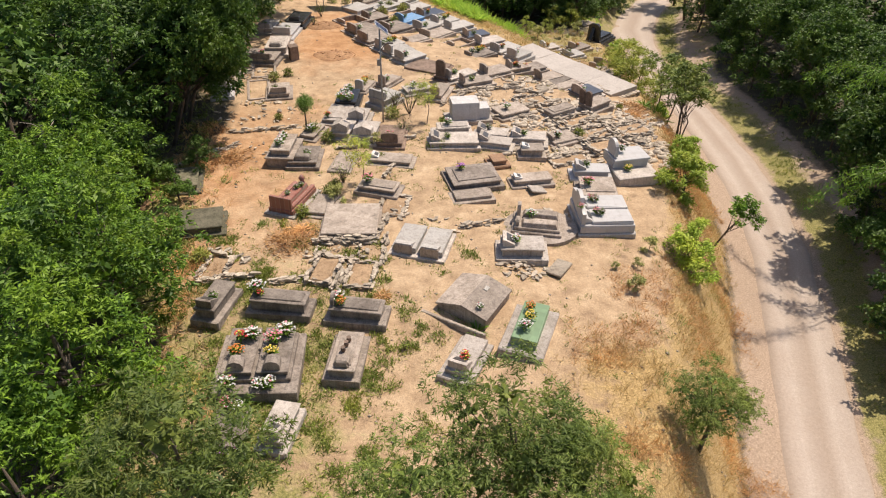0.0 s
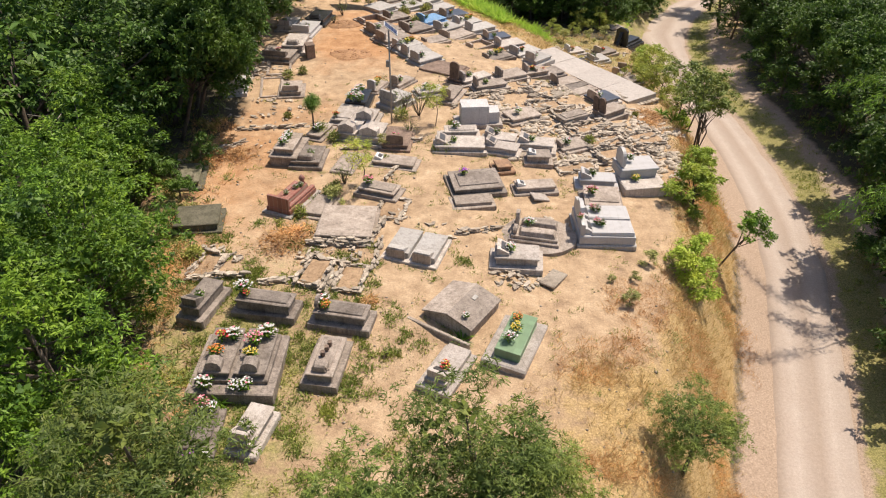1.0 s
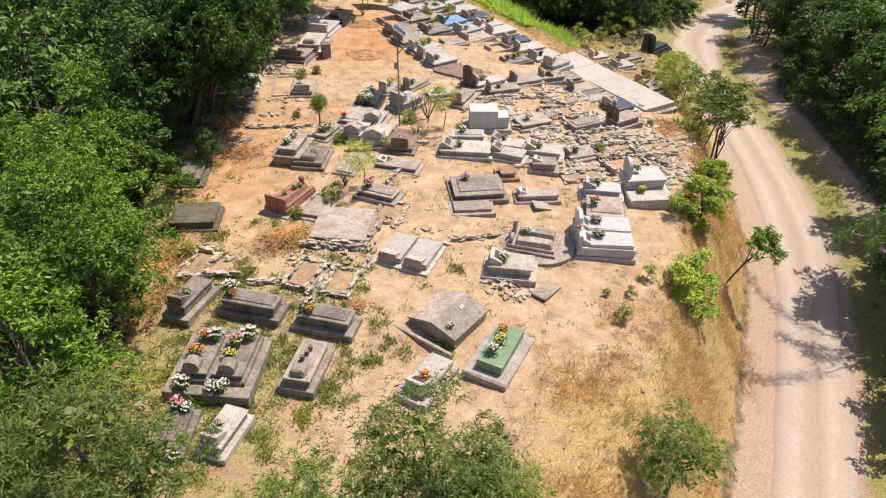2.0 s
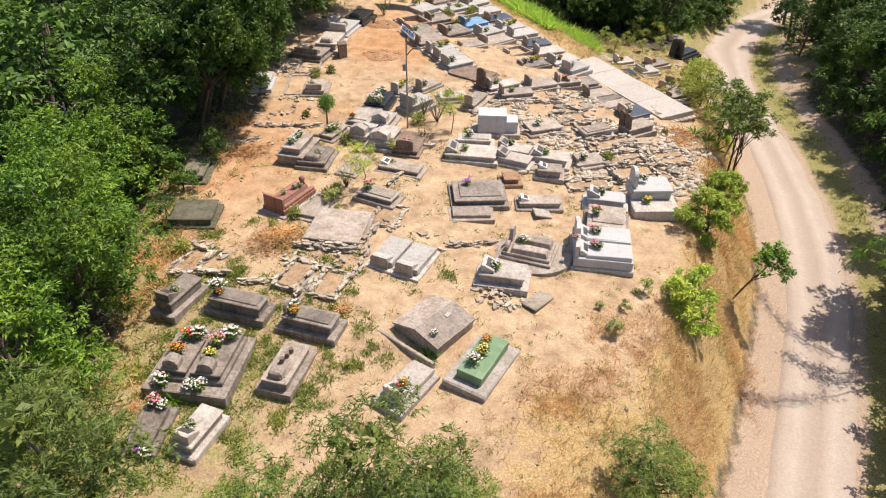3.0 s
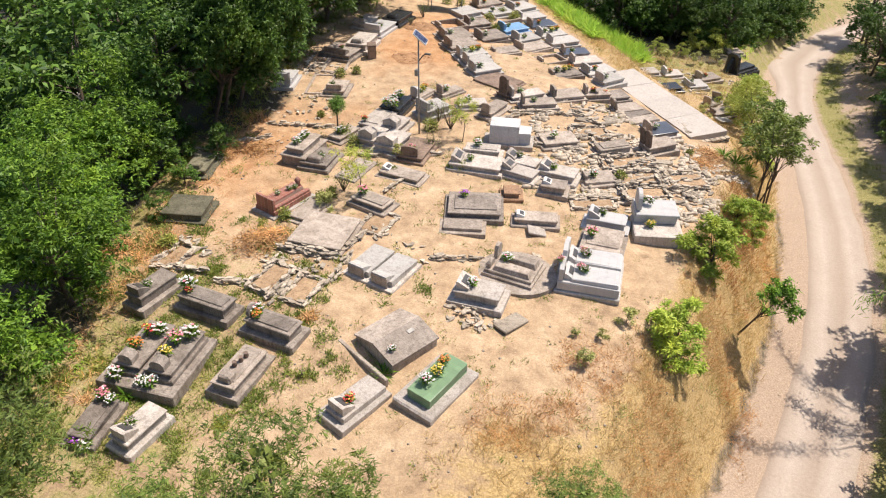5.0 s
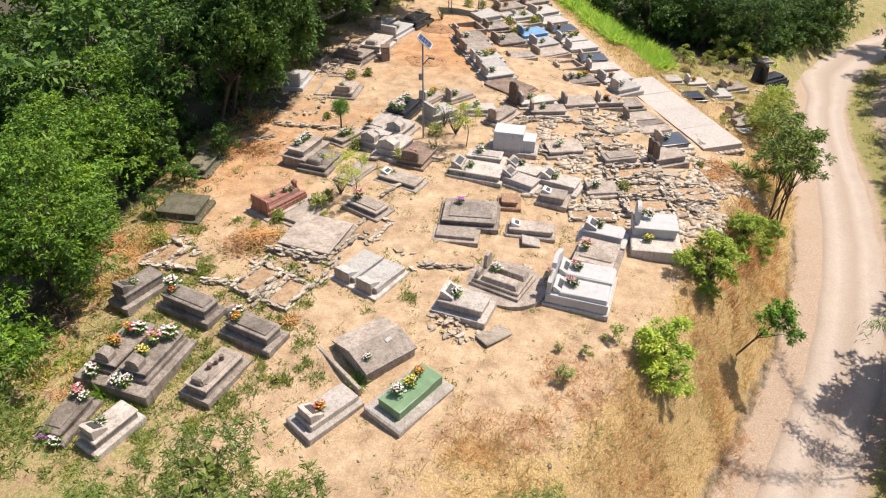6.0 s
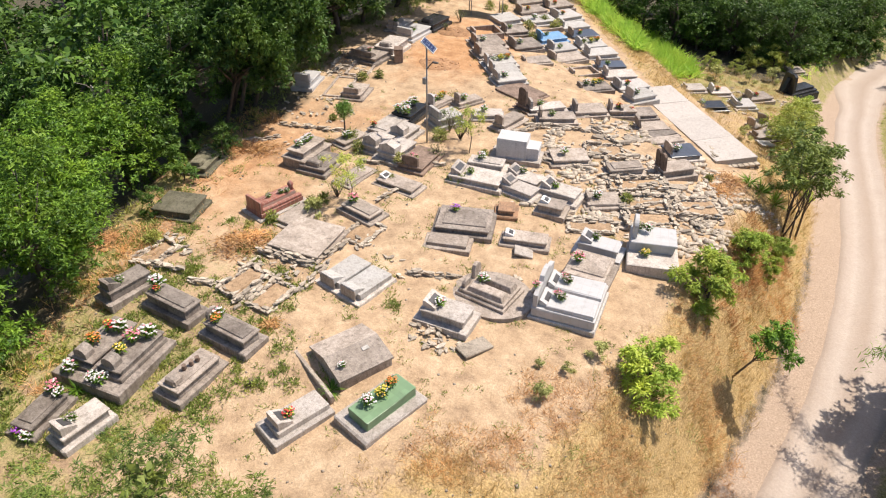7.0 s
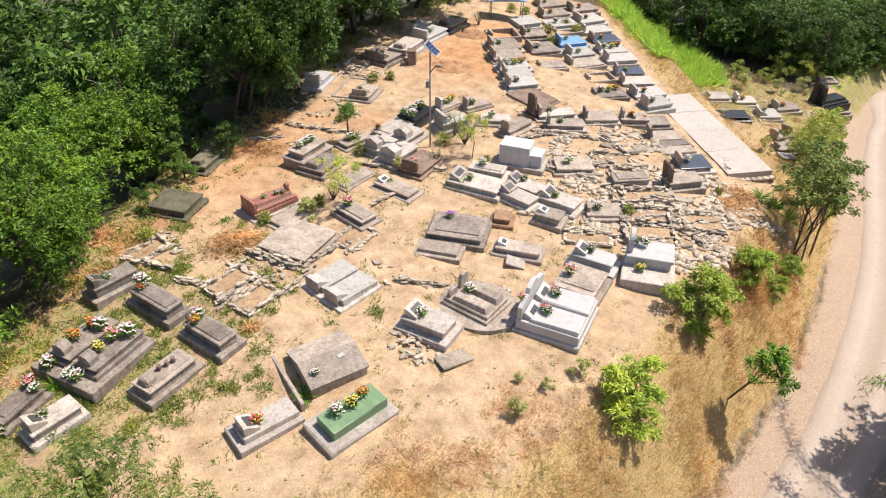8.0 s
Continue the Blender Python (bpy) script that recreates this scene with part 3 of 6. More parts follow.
def bouquet(p, colour, size=1.0):
    """Cloth flowers in a small pot or bunch: built once for each colour, then copied."""
    if colour in BOUQUETS:
        ob = copy_thing(BOUQUETS[colour], pose(*p, 0, 0, random.uniform(0, 360)))
    else:
        ob = thing("flower_bouquet", *p, 0, "bunch of %s cloth flowers in a small pot on a grave" % colour, "flowers", "flowers on the graves")
        bm = bmesh.new()
        tube(bm, [(0, 0, 0), (0, 0, 0.12), (0, 0, 0.14)], [0.06, 0.085, 0.09], 10)
        part("pot", bm, MATERIALS["concrete_pale"], ob)
        bm = bmesh.new()
        accent = bmesh.new()
        for k in range(34):
            a, r = k * 2.4, 0.2 * math.sqrt(k / 34) + random.uniform(-0.03, 0.03)
            c = Vector((r * 1.25 * math.cos(a), r * 0.85 * math.sin(a), 0.19 + 0.12 * (1 - (r / 0.24) ** 2) + random.uniform(-0.05, 0.05)))
            target = accent if random.random() < 0.16 else bm
            made = bmesh.ops.create_icosphere(target, subdivisions=1, radius=random.uniform(0.02, 0.042))["verts"]
            for v in made:
                v.co = c + Vector((v.co.x, v.co.y, v.co.z * 0.6)) * random.uniform(0.6, 1.35)
        part("blossoms", bm, PETALS[colour], ob)
        part("accent_blossoms", accent, PETALS["yellow" if colour in ("red", "orange", "violet") else "white" if colour != "white" else "pink"], ob)
        n = 70
        at = np.random.uniform(-0.09, 0.09, (n, 3)) + np.array((0, 0, 0.16))
        way = unit(np.random.normal(size=(n, 3)) * np.array((1, 1, 0.3)) + np.array((0, 0, 0.25)))
        part("leaves", leaves("bouquet_leaves", at, way, np.full(n, 0.19), np.full(n, 0.05), LEAF_MID), LEAF_MID, ob)
        BOUQUETS[colour] = ob
    ob.scale = (1.0 * size,) * 3
    return ob


def grave_root(x, y, yaw, material, head, name="tomb", extra=""):
    label = "%s grave %s" % (TONES[material], extra or HEADS[head])
    PLACES.append((x, y))
    return thing(name, x, y, height(x, y), yaw, label, "grave", GROUP)


def tomb(x, y, yaw, length, width, high, material, head, flowers=""):
    """A stepped grave: plinth, body and slab, whose slab is length by width with its top at that height."""
    mat = MATERIALS[material]
    body = MATERIALS["concrete_pale"] if material == "slate_top" else mat
    root = grave_root(x, y, yaw, material, head)
    ledge = random.uniform(0.10, 0.17)
    foot = max(0.07, high * 0.36)
    part("plinth", box_mesh(0, 0, -0.35, length + 2 * ledge, width + 2 * ledge, 0.35 + foot, bevel=0.025), body, root)
    if high > 0.25:
        part("body", box_mesh(0, 0, foot - 0.01, length - 0.1, width - 0.1, high - 0.06 - foot, bevel=0.02), body, root)
        part("slab", box_mesh(0, 0, high - 0.08, length, width, 0.08, bevel=0.02), mat, root)
        if material in ("concrete", "concrete_dark", "concrete_pale", "red_tile") and (head in ("", "disc", "block") or material == "red_tile") and high > 0.3:
            part("top_slab", box_mesh(0.05, 0, high - 0.005, length * 0.8, width * 0.66, 0.05, bevel=0.015), mat, root)
    else:
        part("slab", box_mesh(0, 0, foot - 0.01, length, width, max(0.05, high - foot), bevel=0.02), mat, root)
    head_piece(root, head, -length / 2, high, width, mat if material != "slate_top" else MATERIALS["concrete"])
    if not flowers and head in ("pillow", "stone", "step", "house", "twin", "slope") and random.random() < 0.7:
        flowers = random.choice(("faded", "faded", "white"))
    put_flowers(x, y, height(x, y), yaw, length, width, high + (0.04 if head in ("", "disc", "block") else 0.0), flowers)
    return root


def ledge_tomb(x, y, yaw, length, width, high, material, head, flowers=""):
    """A wide low ledge with a narrower body that rises to a sloping head."""
    mat = MATERIALS[material]
    root = grave_root(x, y, yaw, material, head)
    part("ledge", box_mesh(0, 0, -0.35, length, width, 0.35 + high, bevel=0.03), MATERIALS["concrete_pale"], root)
    l, w = (length - 0.45, width - 0.66) if material == "green_tile" else (length - 0.3, width - 0.36)
    rise = 0.36 if material == "green_tile" else 0.2
    part("body", box_mesh(0.08, 0, high - 0.01, l, w, rise, bevel=0.02), mat, root)
    if material != "green_tile":
        head_piece(root, "slope", -l / 2 + 0.08, high + rise - 0.01, w, mat)
    put_flowers(x, y, height(x, y), yaw, l, w, high + rise, flowers)


def double_tomb(x, y, yaw, length, width, high, material, head):
    """Two dark stepped graves side by side on one plinth, with arched head blocks and many flowers."""
    mat = MATERIALS[material]
    root = grave_root(x, y, yaw, material, "", extra="for two with arched head blocks")
    part("plinth", box_mesh(0, 0, -0.35, length + 0.25, width + 0.1, 0.35 + high, bevel=0.03), mat, root)
    part("step", box_mesh(0.15, 0, high - 0.01, length - 0.3, width - 0.35, 0.16, bevel=0.02), mat, root)
    for side in (-1, 1):
        y0 = side * (width - 0.35) * 0.25
        w = (width - 0.35) * 0.44
        part("body", box_mesh(0.2, y0, high + 0.14, length - 0.5, w - 0.08, 0.16, bevel=0.02), mat, root)
        part("slab", box_mesh(0.2, y0, high + 0.29, length - 0.36, w, 0.08, bevel=0.02), mat, root)
        bm = bmesh.new()
        outline = [(-0.24, 0), (0.24, 0), (0.24, 0.2), (0.16, 0.31), (0.0, 0.35), (-0.16, 0.31), (-0.24, 0.2)]
        prism(bm, outline, 0.36, Matrix.Translation((-length / 2 + 0.62, y0, high + 0.36)) @ Matrix.Rotation(radians(90), 4, "Z"))
        part("head_block", bm, mat, root)
    m = pose(x, y, height(x, y), 0, 0, yaw)
    for fx, fy, fz, colour, size in ((-0.05, 0.62, 0.37, "orange", 1.1), (0.62, 0.55, 0.37, "red", 1.1), (0.70, 0.28, 0.37, "white", 1.2), (-0.1, -0.45, 0.37, "yellow", 1.0),
                                     (0.5, -0.42, 0.37, "pink", 1.3), (0.85, -0.75, 0.37, "white", 1.3), (-1.05, 0.75, 0.0, "white", 1.2), (-1.08, -0.12, 0.0, "white", 0.9), (-1.08, -0.45, 0.0, "white", 1.1)):
        bouquet(m @ Vector((fx, fy, high + fz)), colour, size)


def gable_tomb(x, y, yaw, length, width, high, material, head):
    """A grave like a low house: walls, a ridged roof slab and a broken kerb before it."""
    mat = MATERIALS[material]
    root = grave_root(x, y, yaw, material, "", extra="shaped like a low gabled roof")
    w, l = width / 2, length
    turn = Matrix.Rotation(radians(90), 4, "Z")
    bm = bmesh.new()
    prism(bm, [(-w + 0.06, -0.3), (w - 0.06, -0.3), (w - 0.06, 0.28), (0, 0.54), (-w + 0.06, 0.28)], l - 0.08, turn)
    part("body", bm, mat, root)
    for side in (-1, 1):
        bm = bmesh.new()
        prism(bm, [(0, 0.55), (side * w, 0.29), (side * w, 0.36), (0, 0.63)], l, turn)
        part("roof_slab", bm, mat, root)
    part("kerb", box_mesh(-l / 2 - 0.35, 0.1, -0.2, 0.14, width + 0.5, 0.32, bevel=0.03), mat, root)
    m = pose(x, y, height(x, y), 0, 0, yaw)
    fall = math.atan2(0.26, w)
    plate = part("plaque", box_mesh(0, 0, 0, 0.24, 0.14, 0.03, bevel=0.004), MATERIALS["concrete_white"], root, "small pale plaque")
    plate.matrix_basis = Matrix.Translation((0.35, -w * 0.3, 0.63 - 0.27 * 0.3)) @ Matrix.Rotation(fall, 4, "X")
    bouquet(m @ Vector((-l * 0.32, -w * 0.55, 0.48)), "white", 0.6)


def ridged_tomb(x, y, yaw, length, width, high, material, head):
    """Two coffin-shaped ridges on a stepped base, with an arched headstone and a round apron."""
    mat = MATERIALS[material]
    root = grave_root(x, y, yaw, material, "", extra="with two ridges and a round apron")
    bm = bmesh.new()
    outline = [(0.15 + (length * 0.82) * math.cos(a), (width * 0.98) * math.sin(a)) for a in (math.tau * k / 28 for k in range(28))]
    prism(bm, outline, 0.42, Matrix.Rotation(radians(90), 4, "X") @ Matrix.Scale(1, 4))
    part("apron", bm, mat, root)
    root.children[-1].location.z = -0.13
    part("plinth", box_mesh(0, 0, -0.3, length + 0.2, width + 0.2, 0.3 + 0.2, bevel=0.02), mat, root)
    part("step", box_mesh(0, 0, 0.19, length, width, 0.14, bevel=0.02), mat, root)
    for side in (-1, 1):
        part("ridge", box_mesh(0.1, side * width * 0.25, 0.32, length - 0.35, width * 0.42, 0.2, bevel=0.02, taper=0.09), mat, root)
    for side, high_stone in ((1, 0.62), (-1, 0.3)):
        bm = bmesh.new()
        s = high_stone / 0.62
        outline = [(-0.22, 0), (0.22, 0), (0.22, 0.4 * s), (0.15, 0.56 * s), (0.0, 0.62 * s), (-0.15, 0.56 * s), (-0.22, 0.4 * s)]
        prism(bm, outline, 0.14, Matrix.Translation((-length / 2 + 0.14, side * width * 0.25, 0.31)) @ Matrix.Rotation(radians(90), 4, "Z"))
        part("headstone", bm, mat, root)
    put_flowers(x, y, height(x, y), yaw, length, width, 0.48, "white")


def stack_tomb(x, y, yaw, length, width, high, material, head, flowers=""):
    mat = MATERIALS[material]
    root = grave_root(x, y, yaw, material, "", extra="in three tiers with flowers on its top")
    part("plinth", box_mesh(0, 0, -0.35, length + 0.1, width + 0.1, 0.35 + high - 0.06, bevel=0.02), mat, root)
    part("ledge", box_mesh(0, 0, high - 0.07, length + 0.2, width + 0.2, 0.08, bevel=0.02), mat, root)
    part("body", box_mesh(0.0, 0, high, length - 0.35, width - 0.3, 0.26, bevel=0.02), mat, root)
    part("slab", box_mesh(0.0, 0, high + 0.25, length - 0.2, width - 0.18, 0.07, bevel=0.02), mat, root)
    m = pose(x, y, height(x, y), 0, 0, yaw)
    for fx in (-0.4, 0.0, 0.35):
        bouquet(m @ Vector((fx, 0.1, high + 0.32)), "white", 1.0)


def white_vault(x, y, yaw, length, width, high, material, head):
    """A tall white block with a stepped back."""
    mat = MATERIALS[material]
    root = grave_root(x, y, yaw, material, "", extra="with a tall block and low step")
    part("block", box_mesh(0, 0, -0.3, length, width, 0.3 + 1.05, bevel=0.02), mat, root)
    part("step", box_mesh(length * 0.5 + 0.25, 0.05, -0.3, 0.6, width * 0.9, 0.3 + 0.7, bevel=0.02), mat, root)
    part("plinth", box_mesh(0.2, 0, -0.3, length + 1.0, width + 0.3, 0.3 + 0.12, bevel=0.02), MATERIALS["concrete_pale"], root)


def head_board(bm, x0, y0, base, width, high, thick=0.16):
    """An upright slab with a rounded shoulder line, across the head."""
    w = width / 2
    outline = [(-w, 0), (w, 0), (w, high * 0.55), (w * 0.72, high * 0.66), (w * 0.42, high * 0.72), (w * 0.34, high * 0.92), (0, high), (-w * 0.34, high * 0.92), (-w * 0.42, high * 0.72), (-w * 0.72, high * 0.66), (-w, high * 0.55)]
    prism(bm, outline, thick, Matrix.Translation((x0, y0, base)) @ Matrix.Rotation(radians(90), 4, "Z"))


def white_double(x, y, yaw, length, width, high, material, head):
    """A broad white grave for two: a deep base, two raised slabs with a gap between them and a tall rounded head board."""
    mat = MATERIALS[material]
    root = grave_root(x, y, yaw, material, "", extra="for two with a tall rounded head board")
    part("plinth", box_mesh(0, 0, -0.35, length + 0.16, width + 0.16, 0.35 + 0.14, bevel=0.03), MATERIALS["concrete_white"], root)
    part("body", box_mesh(0, 0, 0.13, length, width, high - 0.13, bevel=0.03), mat, root)
    for side in (-1, 1):
        y0 = side * width * 0.245
        part("slab", box_mesh(0.22, y0, high - 0.01, length - 0.52, width * 0.44, 0.15, bevel=0.03, taper=0.02), mat, root)
        bm = bmesh.new()
        prism(bm, [(0, 0), (0.36, 0), (0.36, 0.08), (0.06, 0.26), (0, 0.26)], width * 0.36, Matrix.Translation((-length / 2 + 0.24, y0, high - 0.01)))
        block_ob = part("head_block", bm, mat, root)
        plate = part("plaque", box_mesh(0, 0, 0, 0.22, width * 0.2, 0.02, bevel=0.004), PLAQUE, block_ob, "dark stone plaque")
        plate.matrix_basis = Matrix.Translation((-length / 2 + 0.46, y0, high + 0.155)) @ Matrix.Rotation(math.atan2(0.18, 0.30), 4, "Y")
    bm = bmesh.new()
    head_board(bm, -length / 2 + 0.12, 0.0, high - 0.02, width * 0.96, 0.95)
    part("head_board", bm, mat, root)
    m = pose(x, y, height(x, y), 0, 0, yaw)
    for fx, fy, colour in ((-0.25, 0.5, "faded"), (-0.22, -0.52, "faded"), (-0.35, 0.62, "pink"), (-0.35, -0.4, "pink")):
        bouquet(m @ Vector((fx, fy, high + 0.14)), colour, 0.85)
    bouquet(m @ Vector((-length / 2 + 0.02, -0.72, high + 0.6)), "pink", 0.7)


def white_pair(x, y, yaw, length, width, high, material, head):
    """Two smooth white slabs side by side on a low kerb, each with a head block whose near face is painted grey as
    shade.
    """
    mat = MATERIALS[material]
    root = grave_root(x, y, yaw, material, "", extra="for two with square head blocks")
    part("kerb", box_mesh(0, 0, -0.35, length + 0.34, width + 0.26, 0.35 + 0.07, bevel=0.03), MATERIALS["concrete_pale"], root)
    for side in (-1, 1):
        y0 = side * width * 0.26
        part("slab", box_mesh(0.06, y0, 0.06, length - 0.1, width * 0.47, high - 0.06, bevel=0.02), mat, root)
        bm = bmesh.new()
        prism(bm, [(0, 0), (0.5, 0), (0.5, 0.05), (0.1, 0.24), (0, 0.24)], width * 0.33, Matrix.Translation((-length / 2 - 0.02, y0, high - 0.012)))
        part("head_block", bm, mat, root)
        # shade of the near face, put in as a thin grey plate
        part("face", box_mesh(-length / 2 - 0.03, y0, 0.08, 0.03, width * 0.36, high + 0.1, bevel=0.004), MATERIALS["concrete"], root, "grey plate painting shade on the face of the head block")


def arched_tomb(x, y, yaw, length, width, high, material, head):
    """A white raised grave with an arched head board, before it a lower stained ledge."""
    mat = MATERIALS[material]
    root = grave_root(x, y, yaw, material, "", extra="with an arched head board and a lower ledge")
    part("ledge", box_mesh(0.05, -width * 0.55, -0.35, length + 0.25, width * 1.3, 0.35 + high * 0.5, bevel=0.03), MATERIALS["concrete_pale"], root)
    part("body", box_mesh(0, 0.1, high * 0.5 - 0.01, length, width, high * 0.4, bevel=0.02), mat, root)
    part("slab", box_mesh(0.05, 0.1, high * 0.9 - 0.02, length + 0.06, width + 0.08, 0.12, bevel=0.02), mat, root)
    bm = bmesh.new()
    outline = [(-0.42, 0), (0.42, 0), (0.42, 0.4)] + [(0.42 * math.cos(a), 0.4 + 0.34 * math.sin(a)) for a in (math.pi * k / 10 for k in range(1, 10))] + [(-0.42, 0.4)]
    prism(bm, outline, 0.16, Matrix.Translation((-length / 2 + 0.14, 0.1, high + 0.08)) @ Matrix.Rotation(radians(90), 4, "Z"))
    part("head_board", bm, mat, root)
    m = pose(x, y, height(x, y), 0, 0, yaw)
    for fx, fy, fz, colour in ((-0.2, 0.25, high + 0.1, "white"), (-0.5, 0.3, high + 0.1, "faded"), (-0.25, -0.75, high * 0.5, "yellow")):
        bouquet(m @ Vector((fx, fy, fz)), colour, 0.9)


def rail_tomb(x, y, yaw, length, width, high, material, head):
    """A red-brown tiled grave: stepped rails along both sides, a raised slab between them and an upright head plate."""
    mat = MATERIALS[material]
    root = grave_root(x, y, yaw, material, "", extra="with stepped side rails and an upright head plate")
    part("plinth", box_mesh(0, 0, -0.35, length + 0.3, width + 0.3, 0.35 + 0.1, bevel=0.03), MATERIALS["concrete_pale"], root)
    part("body", box_mesh(0, 0, 0.09, length, width, high - 0.22, bevel=0.02), mat, root)
    for side in (-1, 1):
        part("rail", box_mesh(0.08, side * width * 0.38, high - 0.14, length - 0.2, width * 0.16, 0.14, bevel=0.02), mat, root)
    part("slab", box_mesh(0.12, 0, high - 0.14, length - 0.4, width * 0.4, 0.22, bevel=0.02, taper=0.03), mat, root)
    part("head_plate", box_mesh(-length / 2 + 0.1, 0, high - 0.15, 0.13, width * 0.92, 0.55, bevel=0.02), mat, root)
    bm = bmesh.new()
    tube(bm, [(length / 2 - 0.2, 0, high + 0.06), (length / 2 - 0.2, 0, high + 0.2), (length / 2 - 0.2, 0, high + 0.32), (length / 2 - 0.2, 0, high + 0.46)], [0.13, 0.09, 0.14, 0.05], 10)
    part("finial", bm, mat, root, "small red-brown finial")
    m = pose(x, y, height(x, y), 0, 0, yaw)
    for fx, fy in ((0.35, 0.0), (-0.2, 0.1), (0.6, -0.1)):
        bouquet(m @ Vector((fx, fy, high + 0.07)), "faded", 0.6)


def black_monument(x, y, yaw):
    """A black stepped grave with a tall tapering headstone propped by a sloping foot."""
    mat = MATERIALS["black_stone"]
    root = grave_root(x, y, yaw, "black_stone", "", extra="with a tall tapering headstone and steps")
    for k, (l, w, top) in enumerate(((3.1, 1.7, 0.16), (2.6, 1.35, 0.34), (2.0, 0.95, 0.52))):
        part("step", box_mesh(0.15 * k, 0, -0.4 if k == 0 else top - 0.2, l, w, 0.4 + top if k == 0 else 0.2, bevel=0.02), mat, root)
    bm = bmesh.new()
    prism(bm, [(-0.62, 0), (0.62, 0), (0.5, 1.25), (0.3, 1.42), (-0.3, 1.42), (-0.5, 1.25)], 0.26, Matrix.Translation((-1.0, 0, 0.33)) @ Matrix.Rotation(radians(90), 4, "Z"))
    part("headstone", bm, mat, root)
    bm = bmesh.new()
    prism(bm, [(0, 0), (0.62, 0), (0.08, 1.1), (0, 1.1)], 0.3, Matrix.Translation((-1.14, 0, 0.33)) @ Matrix.Rotation(radians(180), 4, "Z"))
    part("foot", bm, mat, root)
    m = pose(x, y, height(x, y), 0, 0, yaw)
    bouquet(m @ Vector((-0.4, 0.1, 0.53)), "white", 1.1)


def leaning_slab(x, y, yaw, lean, length, width, material, label):
    """A broken slab that has slid off its grave and leans on the ground."""
    root = thing("broken_slab", x, y, ground_level(x, y), yaw, label, "slab", "broken slabs")
    bm = bmesh.new()
    block(bm, 0, 0, 0, length, width, 0.09, bevel=0.02)
    bmesh.ops.rotate(bm, verts=bm.verts, cent=(0, 0, 0), matrix=Matrix.Rotation(radians(lean), 3, "Y"))
    low = min(v.co.z for v in bm.verts)
    bmesh.ops.translate(bm, verts=bm.verts, vec=(0, 0, -low - 0.05))
    part("slab", bm, MATERIALS[material], root)


def kerb_plot(x, y, yaw, length, width, high, material, head):
    """A plot of earth inside a low kerb."""
    mat = MATERIALS[material]
    root = thing("kerb_plot", x, y, height(x, y), yaw, "low %s kerb round a plot of bare earth" % TONES[material], "grave", GROUP)
    for side in (-1, 1):
        part("kerb", box_mesh(0, side * width / 2, -0.3, length + 0.14, 0.14, 0.3 + high, bevel=0.02), mat, root)
        part("kerb", box_mesh(side * length / 2, 0, -0.3, 0.14, width - 0.15, 0.3 + high - 0.01, bevel=0.02), mat, root)
    if head:
        head_piece(root, head, -length / 2, high, width, mat)


STONES = []


def stone_meshes():
    """Flat broken shards and a few blocks, all about a metre across."""
    rng = random.Random(3)
    for k in range(9):
        n, thick = 4 + k % 3, (0.11, 0.16, 0.25)[k % 3]
        ring = [(0.5 * rng.uniform(0.72, 1.1) * math.cos(math.tau * (i + rng.uniform(-0.25, 0.25)) / n + 0.6) * 1.25, 0.36 * rng.uniform(0.72, 1.1) * math.sin(math.tau * (i + rng.uniform(-0.25, 0.25)) / n + 0.6)) for i in range(n)]
        bm = bmesh.new()
        low = [bm.verts.new((x, y, -thick / 2)) for x, y in ring]
        top = [bm.verts.new((x * 0.9, y * 0.9, thick / 2 + rng.uniform(-0.03, 0.03))) for x, y in ring]
        bm.faces.new(low[::-1])
        bm.faces.new(top)
        for i in range(n):
            bm.faces.new((low[i], low[(i + 1) % n], top[(i + 1) % n], top[i]))
        bmesh.ops.recalc_face_normals(bm, faces=bm.faces)
        data = bpy.data.meshes.new("stone")
        bm.to_mesh(data)
        bm.free()
        data.materials.append(MATERIALS["rubble"])
        STONES.append(data)


stone_meshes()


def lay_stone(root, x, y, z, size, tilt=14, yaw=None):
    ob = new("stone", random.choice(STONES))
    ob.parent = root
    ob.matrix_basis = pose(x, y, z, random.uniform(-tilt, tilt), random.uniform(-tilt, tilt), random.uniform(0, 360) if yaw is None else yaw + random.gauss(0, 10)) @ Matrix.Diagonal((size, size * random.uniform(0.6, 1.0), size * random.uniform(0.5, 0.9), 1))
    return ob


def rubble_plot(x, y, yaw, length, width, high, material, head):
    """A plot edged with dry-laid field stones, filled with earth and slabs."""
    root = thing("stone_plot", x, y, height(x, y), yaw, "grave plot edged with dry-laid rough stones, partly collapsed", "grave", GROUP)
    m = root.matrix_world
    around = []
    n = int(length / 0.2)
    for k in range(n):
        around += [(-length / 2 + (k + 0.5) * length / n, s * width / 2) for s in (-1, 1)]
    n = int(width / 0.22)
    for k in range(n):
        around += [(s * length / 2, -width / 2 + (k + 0.5) * width / n) for s in (-1, 1)]
    for layer in range(4):
        for px, py in around:
            if random.random() < (0.1, 0.2, 0.35, 0.55)[layer]:
                continue
            w = m @ Vector((px, py, 0))
            base = ground_level(w.x, w.y) - m.translation.z
            lay_stone(root, px + random.uniform(-0.06, 0.06), py + random.uniform(-0.06, 0.06), base + 0.03 + layer * high * 0.24, random.uniform(0.22, 0.38), 8, 0 if abs(abs(py) - width / 2) < 0.01 else 90)
    part("fill", box_mesh(0, 0, -0.3, length - 0.15, width - 0.15, 0.3 + high * 0.4, bevel=0.06), MATERIALS["earth"], root)


